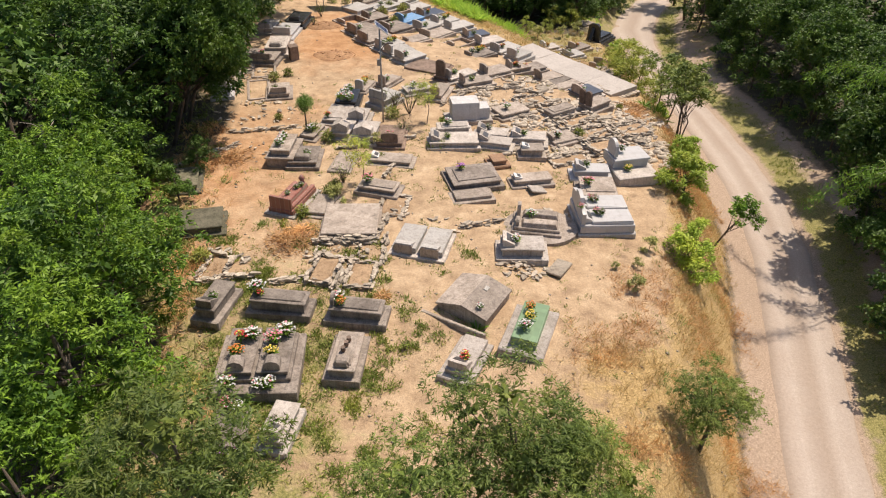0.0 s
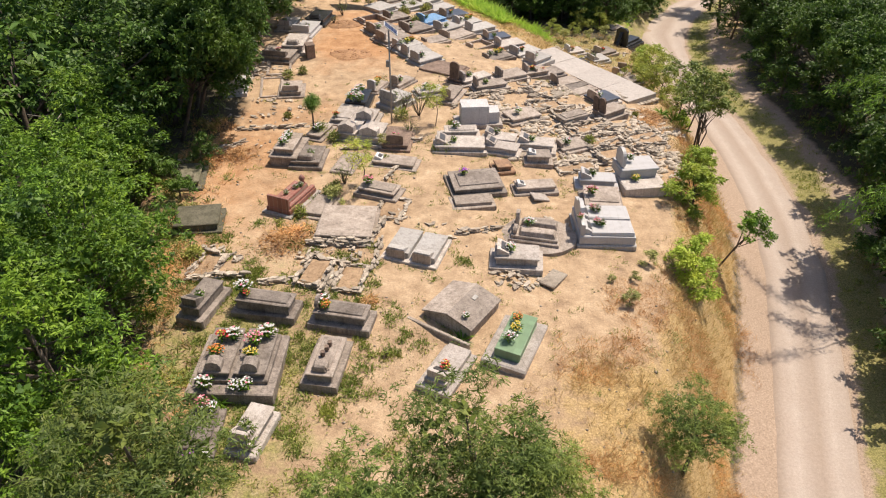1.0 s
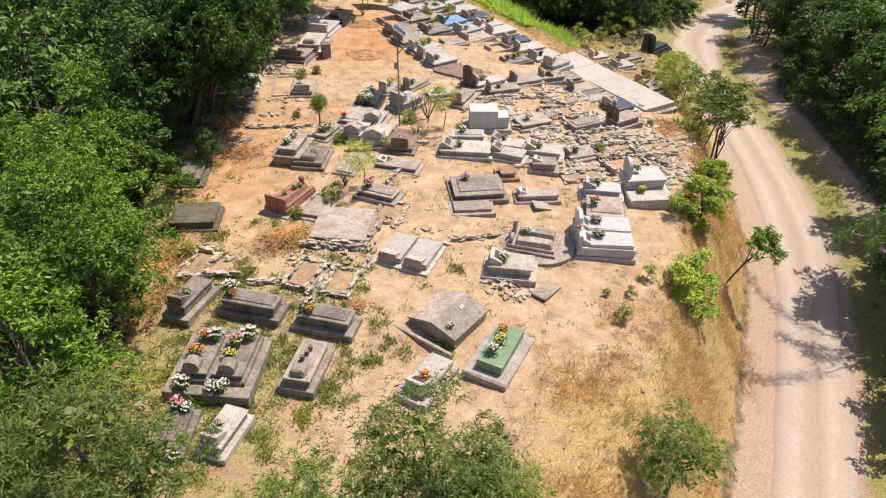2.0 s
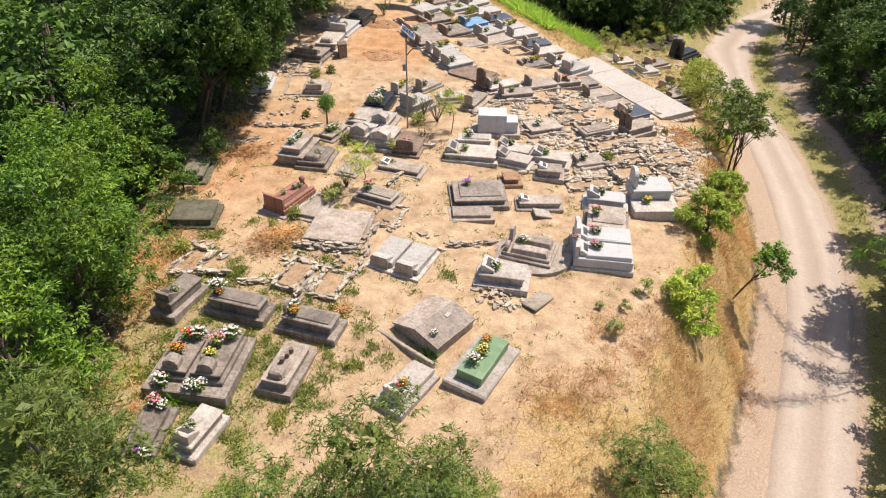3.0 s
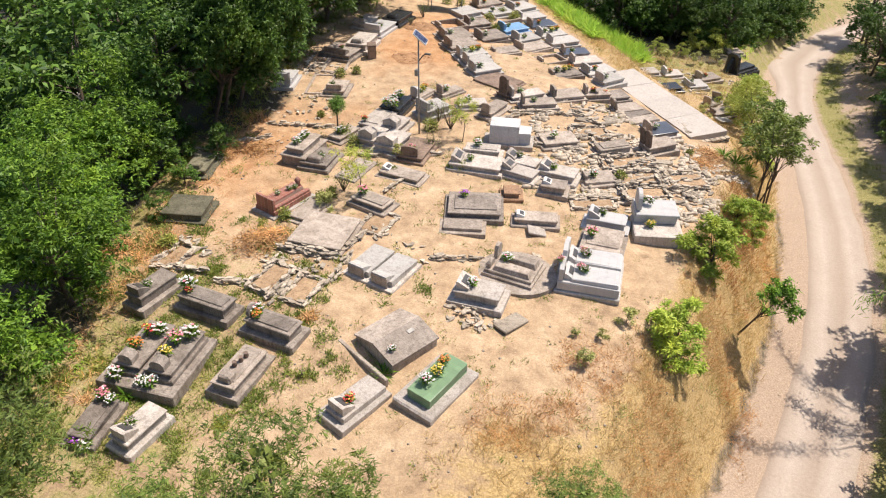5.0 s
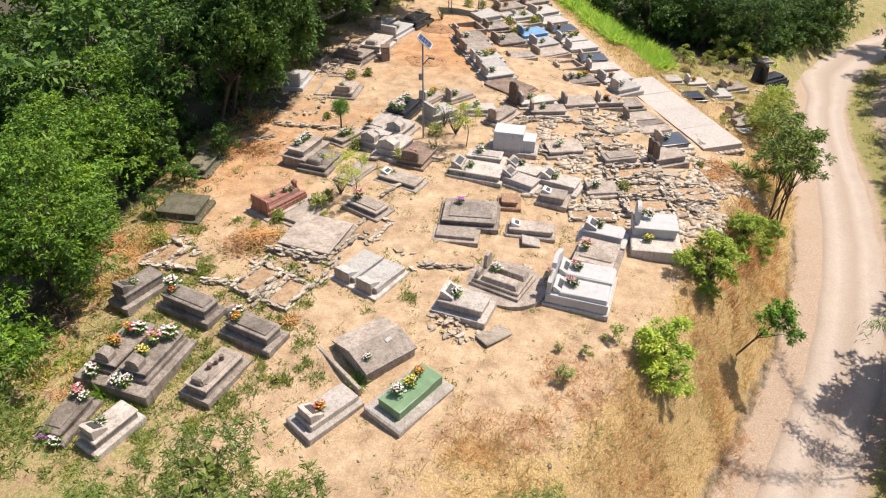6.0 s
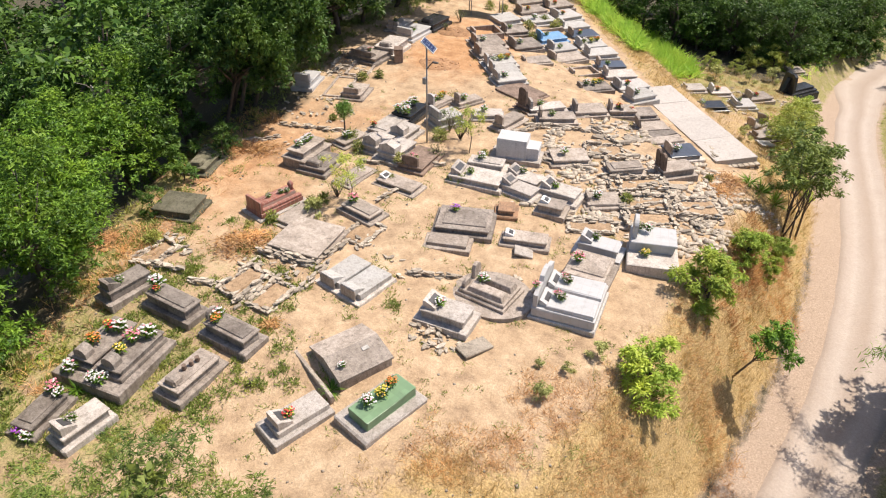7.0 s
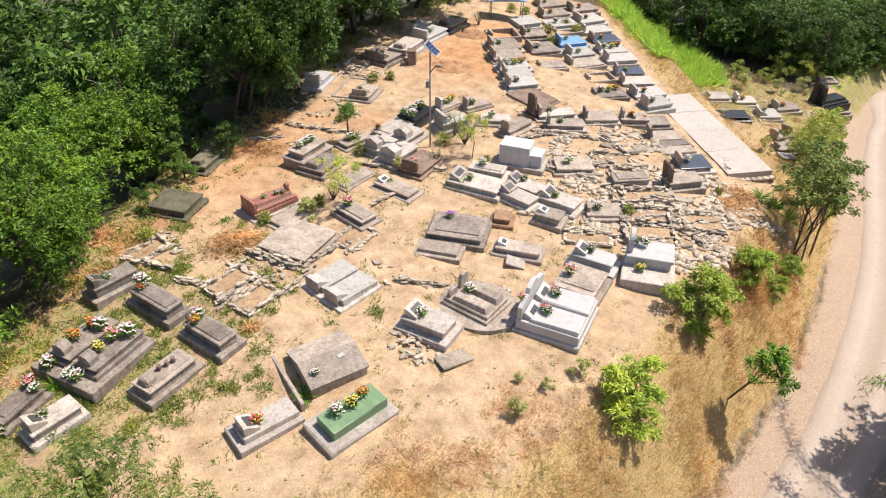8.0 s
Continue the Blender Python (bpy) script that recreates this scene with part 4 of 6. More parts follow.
def dry_wall(x0, y0, x1, y1, layers):
    """A low line of stacked shards between two places."""
    cx, cy = (x0 + x1) / 2, (y0 + y1) / 2
    root = thing("stone_row", cx, cy, height(cx, cy), 0, "low broken line of dry-stacked flat stones", "stones", "dry stone rows")
    far = math.hypot(x1 - x0, y1 - y0)
    n = max(3, int(far / 0.18))
    along = math.degrees(math.atan2(y1 - y0, x1 - x0))
    for layer in range(layers + 3):
        for k in range(n):
            if random.random() < 0.1 + 0.13 * layer:
                continue
            u = (k + random.uniform(0.1, 0.9)) / n
            x, y = x0 + (x1 - x0) * u + random.gauss(0, 0.07), y0 + (y1 - y0) * u + random.gauss(0, 0.07)
            lay_stone(root, x - cx, y - cy, ground_level(x, y) - height(cx, cy) + 0.02 + 0.05 * layer, random.uniform(0.2, 0.44), 7, along)


def stump(x, y):
    """A rough brown upright box of boards."""
    root = thing("wooden_box", x, y, height(x, y), 25, "rough brown upright wooden box on bare soil", "box")
    for k in range(3):
        part("board", box_mesh(0, -0.2 + 0.2 * k, -0.1, 0.5, 0.19, 0.85 + 0.05 * (k % 2), bevel=0.015), MATERIALS["brown_stone"], root)
    part("cap", box_mesh(0, 0, 0.78, 0.55, 0.64, 0.04, bevel=0.01), MATERIALS["brown_stone"], root)


def canopy(x, y):
    """A blue sheet on four thin posts."""
    root = thing("canopy", x, y, height(x, y), 28, "faded blue sheet on four thin posts over a grave", "canopy")
    for sx in (-1, 1):
        for sy in (-1, 1):
            bm = bmesh.new()
            tube(bm, [(sx * 1.1, sy * 0.8, -0.2), (sx * 1.1, sy * 0.8, 1.45)], [0.035, 0.03], 6)
            part("post", bm, STEEL, root)
    bm = bmesh.new()
    prism(bm, [(-1.3, 1.42), (1.3, 1.42), (1.3, 1.45), (0, 1.72), (-1.3, 1.45)], 2.0, Matrix())
    part("sheet", bm, MATERIALS["blue_tile"], root)


def yucca(x, y, size):
    """A rosette of stiff pointed leaves."""
    root = thing("yucca", x, y, ground_level(x, y), 0, "spiky green yucca with stiff pointed leaves", "plant")
    n = 42
    at = np.zeros((n, 3)) + np.array((0, 0, 0.06))
    way = unit(np.random.normal(size=(n, 3)) * np.array((1, 1, 0.3)) + np.array((0, 0, 0.6)))
    part("leaves", leaves("yucca_leaves", at, way, size * np.random.uniform(0.6, 1.1, n), np.full(n, 0.06 * size + 0.02), LEAF_MID), LEAF_MID, root)


def dead_bush(x, y, size):
    """A leafless brown bush of thin twigs."""
    root = thing("dead_bush", x, y, ground_level(x, y), 0, "dry brown bush of bare twigs", "bush")
    bm = bmesh.new()
    for k in range(int(9 + 6 * size)):
        a, lean = random.uniform(0, math.tau), random.uniform(0.15, 0.6)
        p = [(0, 0, -0.05), (math.cos(a) * lean * size * 0.5, math.sin(a) * lean * size * 0.5, size * 0.5), (math.cos(a + 0.4) * lean * size, math.sin(a + 0.4) * lean * size, size * random.uniform(0.7, 1.1))]
        tube(bm, p, [0.02, 0.012, 0.004], 4)
    part("brushwood", bm, BARK, root)
    n = int(160 * size)
    at = np.random.normal(size=(n, 3)) * np.array((0.28, 0.28, 0.2)) * size + np.array((0, 0, 0.65 * size))
    part("dry_leaves", leaves("dry_leaves", at, unit(np.random.normal(size=(n, 3))), np.full(n, 0.09), np.full(n, 0.03), LEAF_OLIVE), LEAF_OLIVE, root)


def green_bush(x, y, size):
    """A low leafy bush."""
    root = thing("green_bush", x, y, ground_level(x, y), 0, "low yellow-green leafy bush between the graves", "bush")
    n = int(420 * size)
    d = unit(np.random.normal(size=(n, 3)) + np.array((0, 0, 0.4)))
    at = np.abs(np.random.normal(size=(n, 1))) ** 0.4 * d * np.array((0.32, 0.32, 0.34)) * size + np.array((0, 0, 0.25 * size))
    way = unit(d + np.random.normal(size=(n, 3)) * 0.7)
    part("leaves", leaves("bush_leaves", at, way, np.random.uniform(0.10, 0.2, n), np.full(n, 0.045), WEED), WEED, root)
    bm = bmesh.new()
    for k in range(5):
        a = k * 1.26
        tube(bm, [(0, 0, -0.05), (0.12 * size * math.cos(a), 0.12 * size * math.sin(a), 0.35 * size)], [0.015, 0.006], 4)
    part("stem", bm, BARK, root)


def fern_heap(x, y, size):
    """A heap of cut, dried fern and grass."""
    n = int(520 * size)
    xy = np.random.normal(size=(n, 2)) * 0.42 * size
    z = 0.22 * size * np.exp(-(xy ** 2).sum(1) / (0.35 * size ** 2))
    at = np.column_stack((xy, z))
    at[:, 2] += np.array([ground_level(x + a, y + b) - ground_level(x, y) for a, b in xy])
    way = unit(np.random.normal(size=(n, 3)) * np.array((1, 1, 0.25)) + np.array((0, 0, 0.12)))
    root = thing("dry_heap", x, y, ground_level(x, y), 0, "heap of cut and dried russet fern", "heap")
    tagged(part("straw", leaves("dry_stalks", at, way, np.random.uniform(0.15, 0.42, n), np.full(n, 0.035), RUSSET), RUSSET, root), kind="stuff")


def clod_heap(x, y, size):
    """A low spread heap of dug orange earth and clods."""
    root = thing("earth_heap", x, y, ground_level(x, y), 0, "low heap of dug orange earth with clods", "heap")
    bm = bmesh.new()
    rows = []
    for ring in range(9):
        row = []
        for k in range(28):
            a, d = math.tau * k / 28, size * 1.05 * ring / 8
            px, py = d * math.cos(a), d * math.sin(a) * 0.8
            lift = 0.2 * (1 - ring / 8) + 0.09 * noise.noise((x + px * 2.2, y + py * 2.2, 4.0)) * (1 if ring < 8 else 0) - (0.08 if ring == 8 else 0)
            row.append(bm.verts.new((px, py, ground_level(x + px, y + py) - ground_level(x, y) + lift)))
        rows.append(row)
    for low, high in zip(rows[1:], rows[2:]):
        for k in range(28):
            bm.faces.new((low[k], high[k], high[(k + 1) % 28], low[(k + 1) % 28])).smooth = True
    bm.faces.new(rows[1])
    for v in rows[0]:
        bm.verts.remove(v)
    bmesh.ops.recalc_face_normals(bm, faces=bm.faces)
    part("mound", bm, MATERIALS["clay_clod"], root)
    bm = bmesh.new()
    for k in range(150):
        a, d = random.uniform(0, math.tau), size * math.sqrt(random.random())
        r = random.uniform(0.02, 0.07)
        c = Vector((d * math.cos(a), d * math.sin(a) * 0.8, 0))
        c.z = ground_level(x + c.x, y + c.y) - ground_level(x, y) + 0.2 * (1 - d / size)
        for v in bmesh.ops.create_icosphere(bm, subdivisions=1, radius=r)["verts"]:
            v.co = c + Vector((v.co.x, v.co.y, v.co.z * 0.7)) * random.uniform(0.8, 1.2)
    tagged(part("loose_earth", bm, MATERIALS["clay_clod"], root), kind="stuff")


double_tomb(-5.71, 16.15, 93, 2.40, 2.52, 0.32, 'concrete_dark', '')
tomb(-3.05, 16.56, 86, 1.80, 0.86, 0.50, 'concrete', 'block', flowers='pots')
tomb(-5.53, 18.72, -6, 1.91, 0.75, 0.62, 'concrete_dark', '', flowers='white_red')
tomb(-2.91, 18.46, -7, 1.79, 0.78, 0.58, 'concrete_dark', 'disc', flowers='white_orange')
tomb(-7.73, 18.74, 79, 1.64, 0.75, 0.60, 'concrete_dark', 'pillow')
tomb(-6.02, 13.56, 96, 1.50, 0.75, 0.40, 'concrete_dark', '', flowers='purple')
tomb(-4.60, 13.72, 80, 1.50, 0.75, 0.50, 'concrete_pale', 'pillow')
ledge_tomb(0.71, 16.67, 67, 2.06, 1.15, 0.16, 'concrete_pale', 'slope', flowers='red')
ledge_tomb(2.83, 18.01, 71, 2.40, 1.50, 0.16, 'green_tile', 'slope', flowers='yellow')
gable_tomb(1.01, 19.38, 61, 1.94, 1.96, 0.05, 'concrete', '')
white_pair(-0.91, 22.86, 76, 1.72, 1.98, 0.30, 'concrete_white', '')
tomb(2.89, 22.54, -1, 1.66, 0.98, 0.55, 'concrete_pale', 'pillow', flowers='white')
ridged_tomb(3.66, 24.50, -8, 1.83, 1.32, 0.35, 'concrete', '')
white_double(6.39, 25.29, 3, 2.22, 2.26, 0.50, 'white_tile', '')
tomb(6.52, 27.29, -1, 1.53, 1.67, 0.55, 'concrete', '', flowers='pink')
tomb(6.47, 28.94, 0, 1.61, 0.83, 0.55, 'white_tile', 'pillow')
arched_tomb(8.27, 29.91, 13, 1.68, 1.18, 0.85, 'white_tile', '')
tomb(1.11, 28.06, 15, 2.18, 1.70, 0.35, 'concrete_dark', '', flowers='violet')
tomb(1.05, 26.58, 13, 1.56, 0.75, 0.22, 'concrete', '')
tomb(3.71, 28.10, 12, 1.75, 0.75, 0.35, 'concrete', 'plaque')
tomb(3.93, 30.72, 2, 1.09, 0.78, 0.50, 'concrete', 'plaque')
tomb(2.29, 29.71, 18, 0.70, 0.75, 0.35, 'brick', '')
tomb(0.23, 31.45, 3, 2.37, 1.22, 0.40, 'concrete_pale', 'pillow', flowers='')
tomb(0.19, 32.61, 9, 1.61, 0.78, 0.50, 'concrete_pale', '', flowers='white')
tomb(2.22, 31.40, -13, 1.63, 0.82, 0.42, 'concrete_pale', 'pillow')
tomb(2.13, 32.35, -9, 1.59, 0.85, 0.42, 'concrete_pale', 'pillow')
tomb(3.86, 32.06, -6, 1.71, 0.97, 0.45, 'concrete_pale', 'pillow')
white_vault(0.76, 34.47, 9, 1.40, 1.00, 0.05, 'white_paint', '')
rail_tomb(-6.41, 25.63, 72, 2.10, 1.09, 0.42, 'red_tile', '')
tomb(-3.81, 24.12, 92, 2.22, 2.17, 0.30, 'concrete', '')
dry_wall(-4.95, 22.95, -2.75, 22.88, 3)
tomb(-5.14, 25.31, 80, 1.50, 0.88, 0.22, 'concrete', '')
tomb(-2.93, 26.80, -15, 1.67, 0.87, 0.35, 'concrete', '', flowers='pink')
tomb(-2.62, 29.42, -8, 1.94, 0.86, 0.28, 'concrete', 'plaque')
tomb(-4.74, 29.24, 80, 1.71, 0.75, 0.14, 'concrete', '')
stack_tomb(-7.55, 29.71, 87, 1.92, 1.11, 0.45, 'concrete', '', flowers='white')
tomb(-6.57, 29.38, 91, 1.65, 1.30, 0.34, 'concrete_dark', 'block', flowers='faded')
tomb(-6.64, 32.06, 76, 1.50, 0.75, 0.28, 'concrete', '', flowers='white')
tomb(-5.15, 32.09, 82, 1.50, 0.95, 0.45, 'concrete_pale', 'house')
tomb(-5.65, 34.03, 83, 1.99, 1.21, 0.32, 'concrete_pale', '', flowers='redpot')
tomb(-4.58, 33.70, 84, 1.50, 0.94, 0.40, 'concrete_pale', 'house')
tomb(-5.38, 35.75, 88, 1.78, 1.10, 0.50, 'black_stone', '', flowers='many')
tomb(-4.01, 31.84, 83, 1.76, 1.10, 0.50, 'concrete_pale', 'house')
tomb(-2.79, 31.76, 89, 2.00, 1.28, 0.30, 'brown_stone', 'stone', flowers='pink')
tomb(-3.44, 35.95, 57, 1.50, 1.15, 0.55, 'concrete_white', 'step')
tomb(-4.78, 38.05, 73, 1.50, 0.75, 0.18, 'concrete', 'white_stone', flowers='yellow')
tomb(-3.45, 38.75, 59, 1.50, 0.75, 0.25, 'concrete', 'stone', flowers='white')
tomb(-1.82, 37.66, 25, 1.50, 0.88, 0.30, 'concrete_pale', '', flowers='white')
tomb(-0.58, 37.40, 75, 1.84, 0.79, 0.35, 'concrete', 'stone')
tomb(-0.25, 39.93, 62, 1.50, 0.93, 0.30, 'brown_stone', 'tall_stone')
tomb(0.55, 39.92, 39, 1.97, 0.86, 0.30, 'concrete_pale', 'stone')
tomb(1.43, 39.02, 26, 1.88, 0.90, 0.35, 'concrete', 'stone')
tomb(2.60, 40.97, 32, 1.76, 1.21, 0.30, 'concrete', 'stone')
tomb(4.07, 42.32, 27, 1.50, 0.96, 0.40, 'concrete', 'stone', flowers='red')
tomb(4.78, 42.75, 33, 2.06, 1.11, 0.30, 'concrete_dark', 'stone', flowers='red')
tomb(5.86, 41.67, 34, 1.65, 1.00, 0.25, 'concrete', 'bent')
tomb(6.36, 41.12, 47, 1.86, 0.75, 0.20, 'concrete_dark', '')
tomb(6.81, 40.52, 40, 1.87, 0.75, 0.20, 'concrete', '')
tomb(7.80, 39.43, 35, 1.59, 1.32, 0.35, 'slate_top', 'stone')
tomb(7.89, 36.91, 40, 1.69, 0.94, 0.50, 'concrete', 'pair_stone')
tomb(3.21, 35.44, 30, 1.72, 1.23, 0.30, 'concrete', '', flowers='white')
tomb(5.84, 35.58, 35, 1.65, 0.82, 0.42, 'concrete', '')
rubble_plot(7.78, 32.09, 23, 1.99, 1.27, 0.35, 'rubble', '')
rubble_plot(9.20, 34.09, 27, 2.31, 1.23, 0.35, 'rubble', '')
rubble_plot(7.24, 33.32, 26, 2.20, 1.04, 0.35, 'rubble', '')
tomb(5.59, 32.68, 29, 1.50, 1.07, 0.20, 'concrete', 'small_stone', flowers='white')
rubble_plot(4.52, 37.00, 26, 1.82, 1.25, 0.25, 'rubble', '')
rubble_plot(6.63, 34.74, 32, 2.47, 0.93, 0.30, 'rubble', '')
rubble_plot(5.68, 30.54, 23, 1.88, 0.96, 0.20, 'rubble', '')
rubble_plot(-4.41, 20.92, 80, 1.60, 0.90, 0.30, 'rubble', '')
rubble_plot(-3.05, 20.72, 86, 1.50, 0.93, 0.20, 'rubble', '')
rubble_plot(-8.36, 20.85, 81, 1.50, 0.84, 0.25, 'rubble', '')
rubble_plot(-2.23, 25.61, 79, 1.50, 1.10, 0.12, 'rubble', '')
tomb(7.54, 53.96, 30, 2.43, 1.11, 0.30, 'black_stone', '', flowers='white')
tomb(6.21, 57.08, 30, 1.50, 1.14, 0.30, 'concrete_pale', 'small_stone')
tomb(7.91, 57.87, 30, 1.50, 1.13, 0.30, 'concrete_pale', 'white_stone', flowers='red')
tomb(9.66, 56.43, 30, 1.50, 1.41, 0.30, 'concrete_white', 'pillow')
tomb(10.49, 59.04, 39, 1.78, 1.29, 0.30, 'concrete', 'stone', flowers='red')
black_monument(13.0, 63.4, 52)
tomb(11.45, 51.2, 40, 1.50, 1.0, 0.35, 'concrete_dark', 'small_stone')
tomb(10.9, 52.9, 60, 1.4, 0.9, 0.3, 'concrete', 'bent', flowers='faded')
leaning_slab(11.7, 50.1, 40, 12, 1.1, 0.8, 'concrete_white', 'pale broken slab lying askew beside a grave')
leaning_slab(12.1, 51.6, 110, 38, 1.2, 0.5, 'concrete_white', 'pale broken slab leaning on rubble')
leaning_slab(11.2, 53.6, 75, 48, 1.3, 0.7, 'concrete', 'grey broken slab leaning on rubble')
leaning_slab(3.9, 27.35, 20, 14, 0.75, 0.6, 'concrete_pale', 'pale triangular slab piece resting on a grave edge')
leaning_slab(4.25, 21.75, 60, 5, 1.15, 0.62, 'rubble', 'large flat pale stone lying on the soil')
tomb(12.59, 68.90, 30, 1.50, 1.25, 0.30, 'concrete', 'small_stone')
tomb(13.90, 64.78, 37, 1.58, 1.28, 0.30, 'concrete', '')
tomb(4.35, 45.68, 49, 1.61, 1.19, 0.40, 'concrete_white', 'stone', flowers='white')
tomb(3.52, 46.93, 43, 1.99, 1.29, 0.35, 'concrete_white', 'stone', flowers='red')
tomb(2.54, 48.15, 32, 1.96, 1.18, 0.40, 'concrete_pale', 'stone')
tomb(1.66, 49.48, 30, 1.79, 1.09, 0.40, 'slate_top', 'stone')
tomb(0.45, 51.52, 38, 2.06, 1.32, 0.40, 'concrete_white', 'stone')
tomb(-0.58, 52.89, 39, 1.94, 1.39, 0.35, 'concrete_white', 'stone', flowers='yellow')
tomb(-1.66, 54.81, 39, 2.02, 1.38, 0.35, 'slate_top', 'stone', flowers='red')
tomb(-2.81, 56.38, 43, 2.13, 1.32, 0.35, 'concrete_white', 'stone')
tomb(-4.13, 58.60, 51, 2.06, 1.76, 0.40, 'concrete_white', 'stone', flowers='red')
tomb(-5.63, 61.40, 48, 2.19, 1.62, 0.35, 'concrete', 'stone', flowers='red')
tomb(1.72, 45.15, 39, 1.84, 1.27, 0.16, 'concrete_dark', 'small_stone', flowers='yellow')
kerb_plot(0.50, 47.31, 44, 1.71, 1.29, 0.12, 'concrete', 'small_stone')
tomb(-1.15, 49.04, 49, 2.21, 1.53, 0.16, 'concrete', 'stone')
tomb(-1.83, 50.22, 46, 1.73, 1.42, 0.35, 'concrete_white', 'stone')
tomb(-3.11, 51.93, 46, 1.94, 1.40, 0.35, 'blue_tile', 'stone')
kerb_plot(-4.37, 54.59, 47, 2.01, 1.38, 0.20, 'concrete', 'small_stone')
tomb(-5.14, 55.46, 45, 2.28, 1.47, 0.35, 'concrete_white', '', flowers='white')
tomb(-6.56, 57.74, 47, 2.19, 1.43, 0.30, 'concrete', 'stone', flowers='red')
tomb(-7.86, 60.21, 48, 2.29, 1.54, 0.30, 'concrete', 'stone')
tomb(-2.51, 42.43, 43, 1.74, 1.30, 0.35, 'concrete_white', 'stone')
tomb(-3.26, 43.57, 41, 1.67, 1.22, 0.30, 'concrete_white', 'stone')
tomb(-3.89, 44.51, 41, 1.84, 1.01, 0.30, 'concrete_white', 'stone', flowers='yellow')
tomb(-4.97, 45.88, 43, 1.99, 1.65, 0.30, 'concrete', 'stone')
tomb(-5.83, 47.33, 42, 1.92, 1.75, 0.30, 'concrete', 'stone', flowers='white')
kerb_plot(-6.86, 49.50, 43, 1.91, 1.66, 0.25, 'concrete', 'small_stone')
tomb(-3.88, 48.83, 45, 1.93, 1.78, 0.30, 'concrete_dark', 'stone')
tomb(-2.39, 46.67, 39, 1.68, 1.06, 0.15, 'concrete', 'small_stone')
tomb(-5.51, 51.34, 41, 1.64, 1.39, 0.30, 'concrete_dark', 'stone')
tomb(-6.90, 53.24, 50, 1.68, 1.75, 0.45, 'concrete_white', '', flowers='')
tomb(-1.33, 41.25, 65, 1.74, 2.31, 0.20, 'brown_stone', '')
tomb(-10.38, 48.94, 83, 2.11, 1.30, 0.50, 'black_stone', 'block')
tomb(-10.75, 46.71, 85, 2.33, 1.28, 0.40, 'white_tile', 'step')
tomb(-10.66, 43.59, 92, 2.18, 1.32, 0.60, 'concrete_pale', 'block')
tomb(-12.10, 47.44, 85, 1.91, 1.04, 0.45, 'concrete_pale', 'pillow')
tomb(-11.31, 41.98, 85, 1.78, 2.01, 0.40, 'concrete_dark', 'pillow', flowers='pinkpale')
kerb_plot(-10.85, 40.24, 102, 2.07, 1.26, 0.12, 'concrete', '')
rubble_plot(-12.21, 40.78, 101, 1.90, 1.11, 0.20, 'rubble', '')
tomb(-12.35, 36.95, 102, 1.68, 0.98, 0.50, 'white_tile', 'step')
tomb(-9.28, 36.94, 101, 1.58, 1.14, 0.35, 'concrete', 'pillow')
kerb_plot(-10.53, 37.41, 104, 2.60, 1.11, 0.10, 'concrete', '')
tomb(-9.67, 23.66, 103, 1.50, 1.70, 0.45, 'mossy', '')
tomb(-11.26, 27.02, 103, 1.71, 0.97, 0.40, 'mossy', 'block')
dry_wall(8.55, 33.52, 10.78, 35.11, 3)
dry_wall(6.78, 34.60, 7.82, 35.43, 2)
dry_wall(7.23, 33.05, 8.25, 33.96, 2)
dry_wall(7.07, 31.33, 8.96, 32.35, 2)
dry_wall(3.13, 39.37, 5.03, 38.14, 2)
dry_wall(3.84, 36.30, 5.61, 37.14, 2)
dry_wall(5.02, 34.61, 6.80, 36.06, 2)
dry_wall(8.03, 34.78, 9.77, 32.72, 1)
dry_wall(1.85, 34.72, 4.66, 35.05, 2)
dry_wall(-0.44, 35.94, 1.39, 38.40, 1)
dry_wall(9.28, 37.42, 10.39, 35.55, 1)
dry_wall(4.73, 30.46, 6.66, 31.28, 2)
dry_wall(5.74, 34.82, 7.05, 31.41, 2)
dry_wall(4.76, 36.19, 5.45, 34.90, 2)
dry_wall(7.40, 36.25, 8.72, 33.50, 1)
dry_wall(-12.66, 28.00, -10.01, 30.89, 1)
dry_wall(-10.75, 32.04, -7.48, 32.89, 1)
dry_wall(-12.08, 38.52, -12.19, 41.92, 1)
dry_wall(-5.04, 22.70, -2.60, 22.80, 2)
dry_wall(-2.77, 23.02, -2.39, 24.82, 2)
dry_wall(0.55, 24.18, 2.21, 24.79, 1)
dry_wall(-3.88, 19.77, -3.69, 21.13, 2)
dry_wall(-4.23, 21.76, -3.28, 21.56, 1)
dry_wall(-6.27, 20.19, -4.85, 20.45, 1)
dry_wall(-2.36, 21.37, -2.32, 23.29, 1)
dry_wall(-8.89, 20.09, -6.82, 20.45, 2)
dry_wall(-2.82, 27.85, -2.41, 28.98, 1)
dry_wall(11.24, 36.04, 13.07, 38.88, 1)
dry_wall(-5.13, 30.46, -1.59, 32.02, 1)
dry_wall(0.38, 37.88, 3.33, 38.79, 1)
dry_wall(8.56, 42.40, 9.42, 40.81, 1)
stump(-9.48, 42.30)
canopy(-8.67, 53.95)
yucca(1.09, 18.03, 0.55)
yucca(11.82, 38.78, 0.9)
yucca(12.61, 39.77, 1.0)
yucca(11.21, 39.10, 0.8)
yucca(-5.92, 14.74, 0.5)
dead_bush(-9.09, 50.45, 0.9)
dead_bush(-9.29, 48.58, 0.5)
dead_bush(-2.08, 34.78, 1.5)
dead_bush(-2.89, 35.30, 1.0)
dead_bush(-2.25, 32.42, 0.8)
dead_bush(-4.58, 27.49, 0.9)
fern_heap(10.40, 38.34, 1.2)
fern_heap(10.11, 36.97, 0.9)
fern_heap(-6.13, 22.65, 1.1)
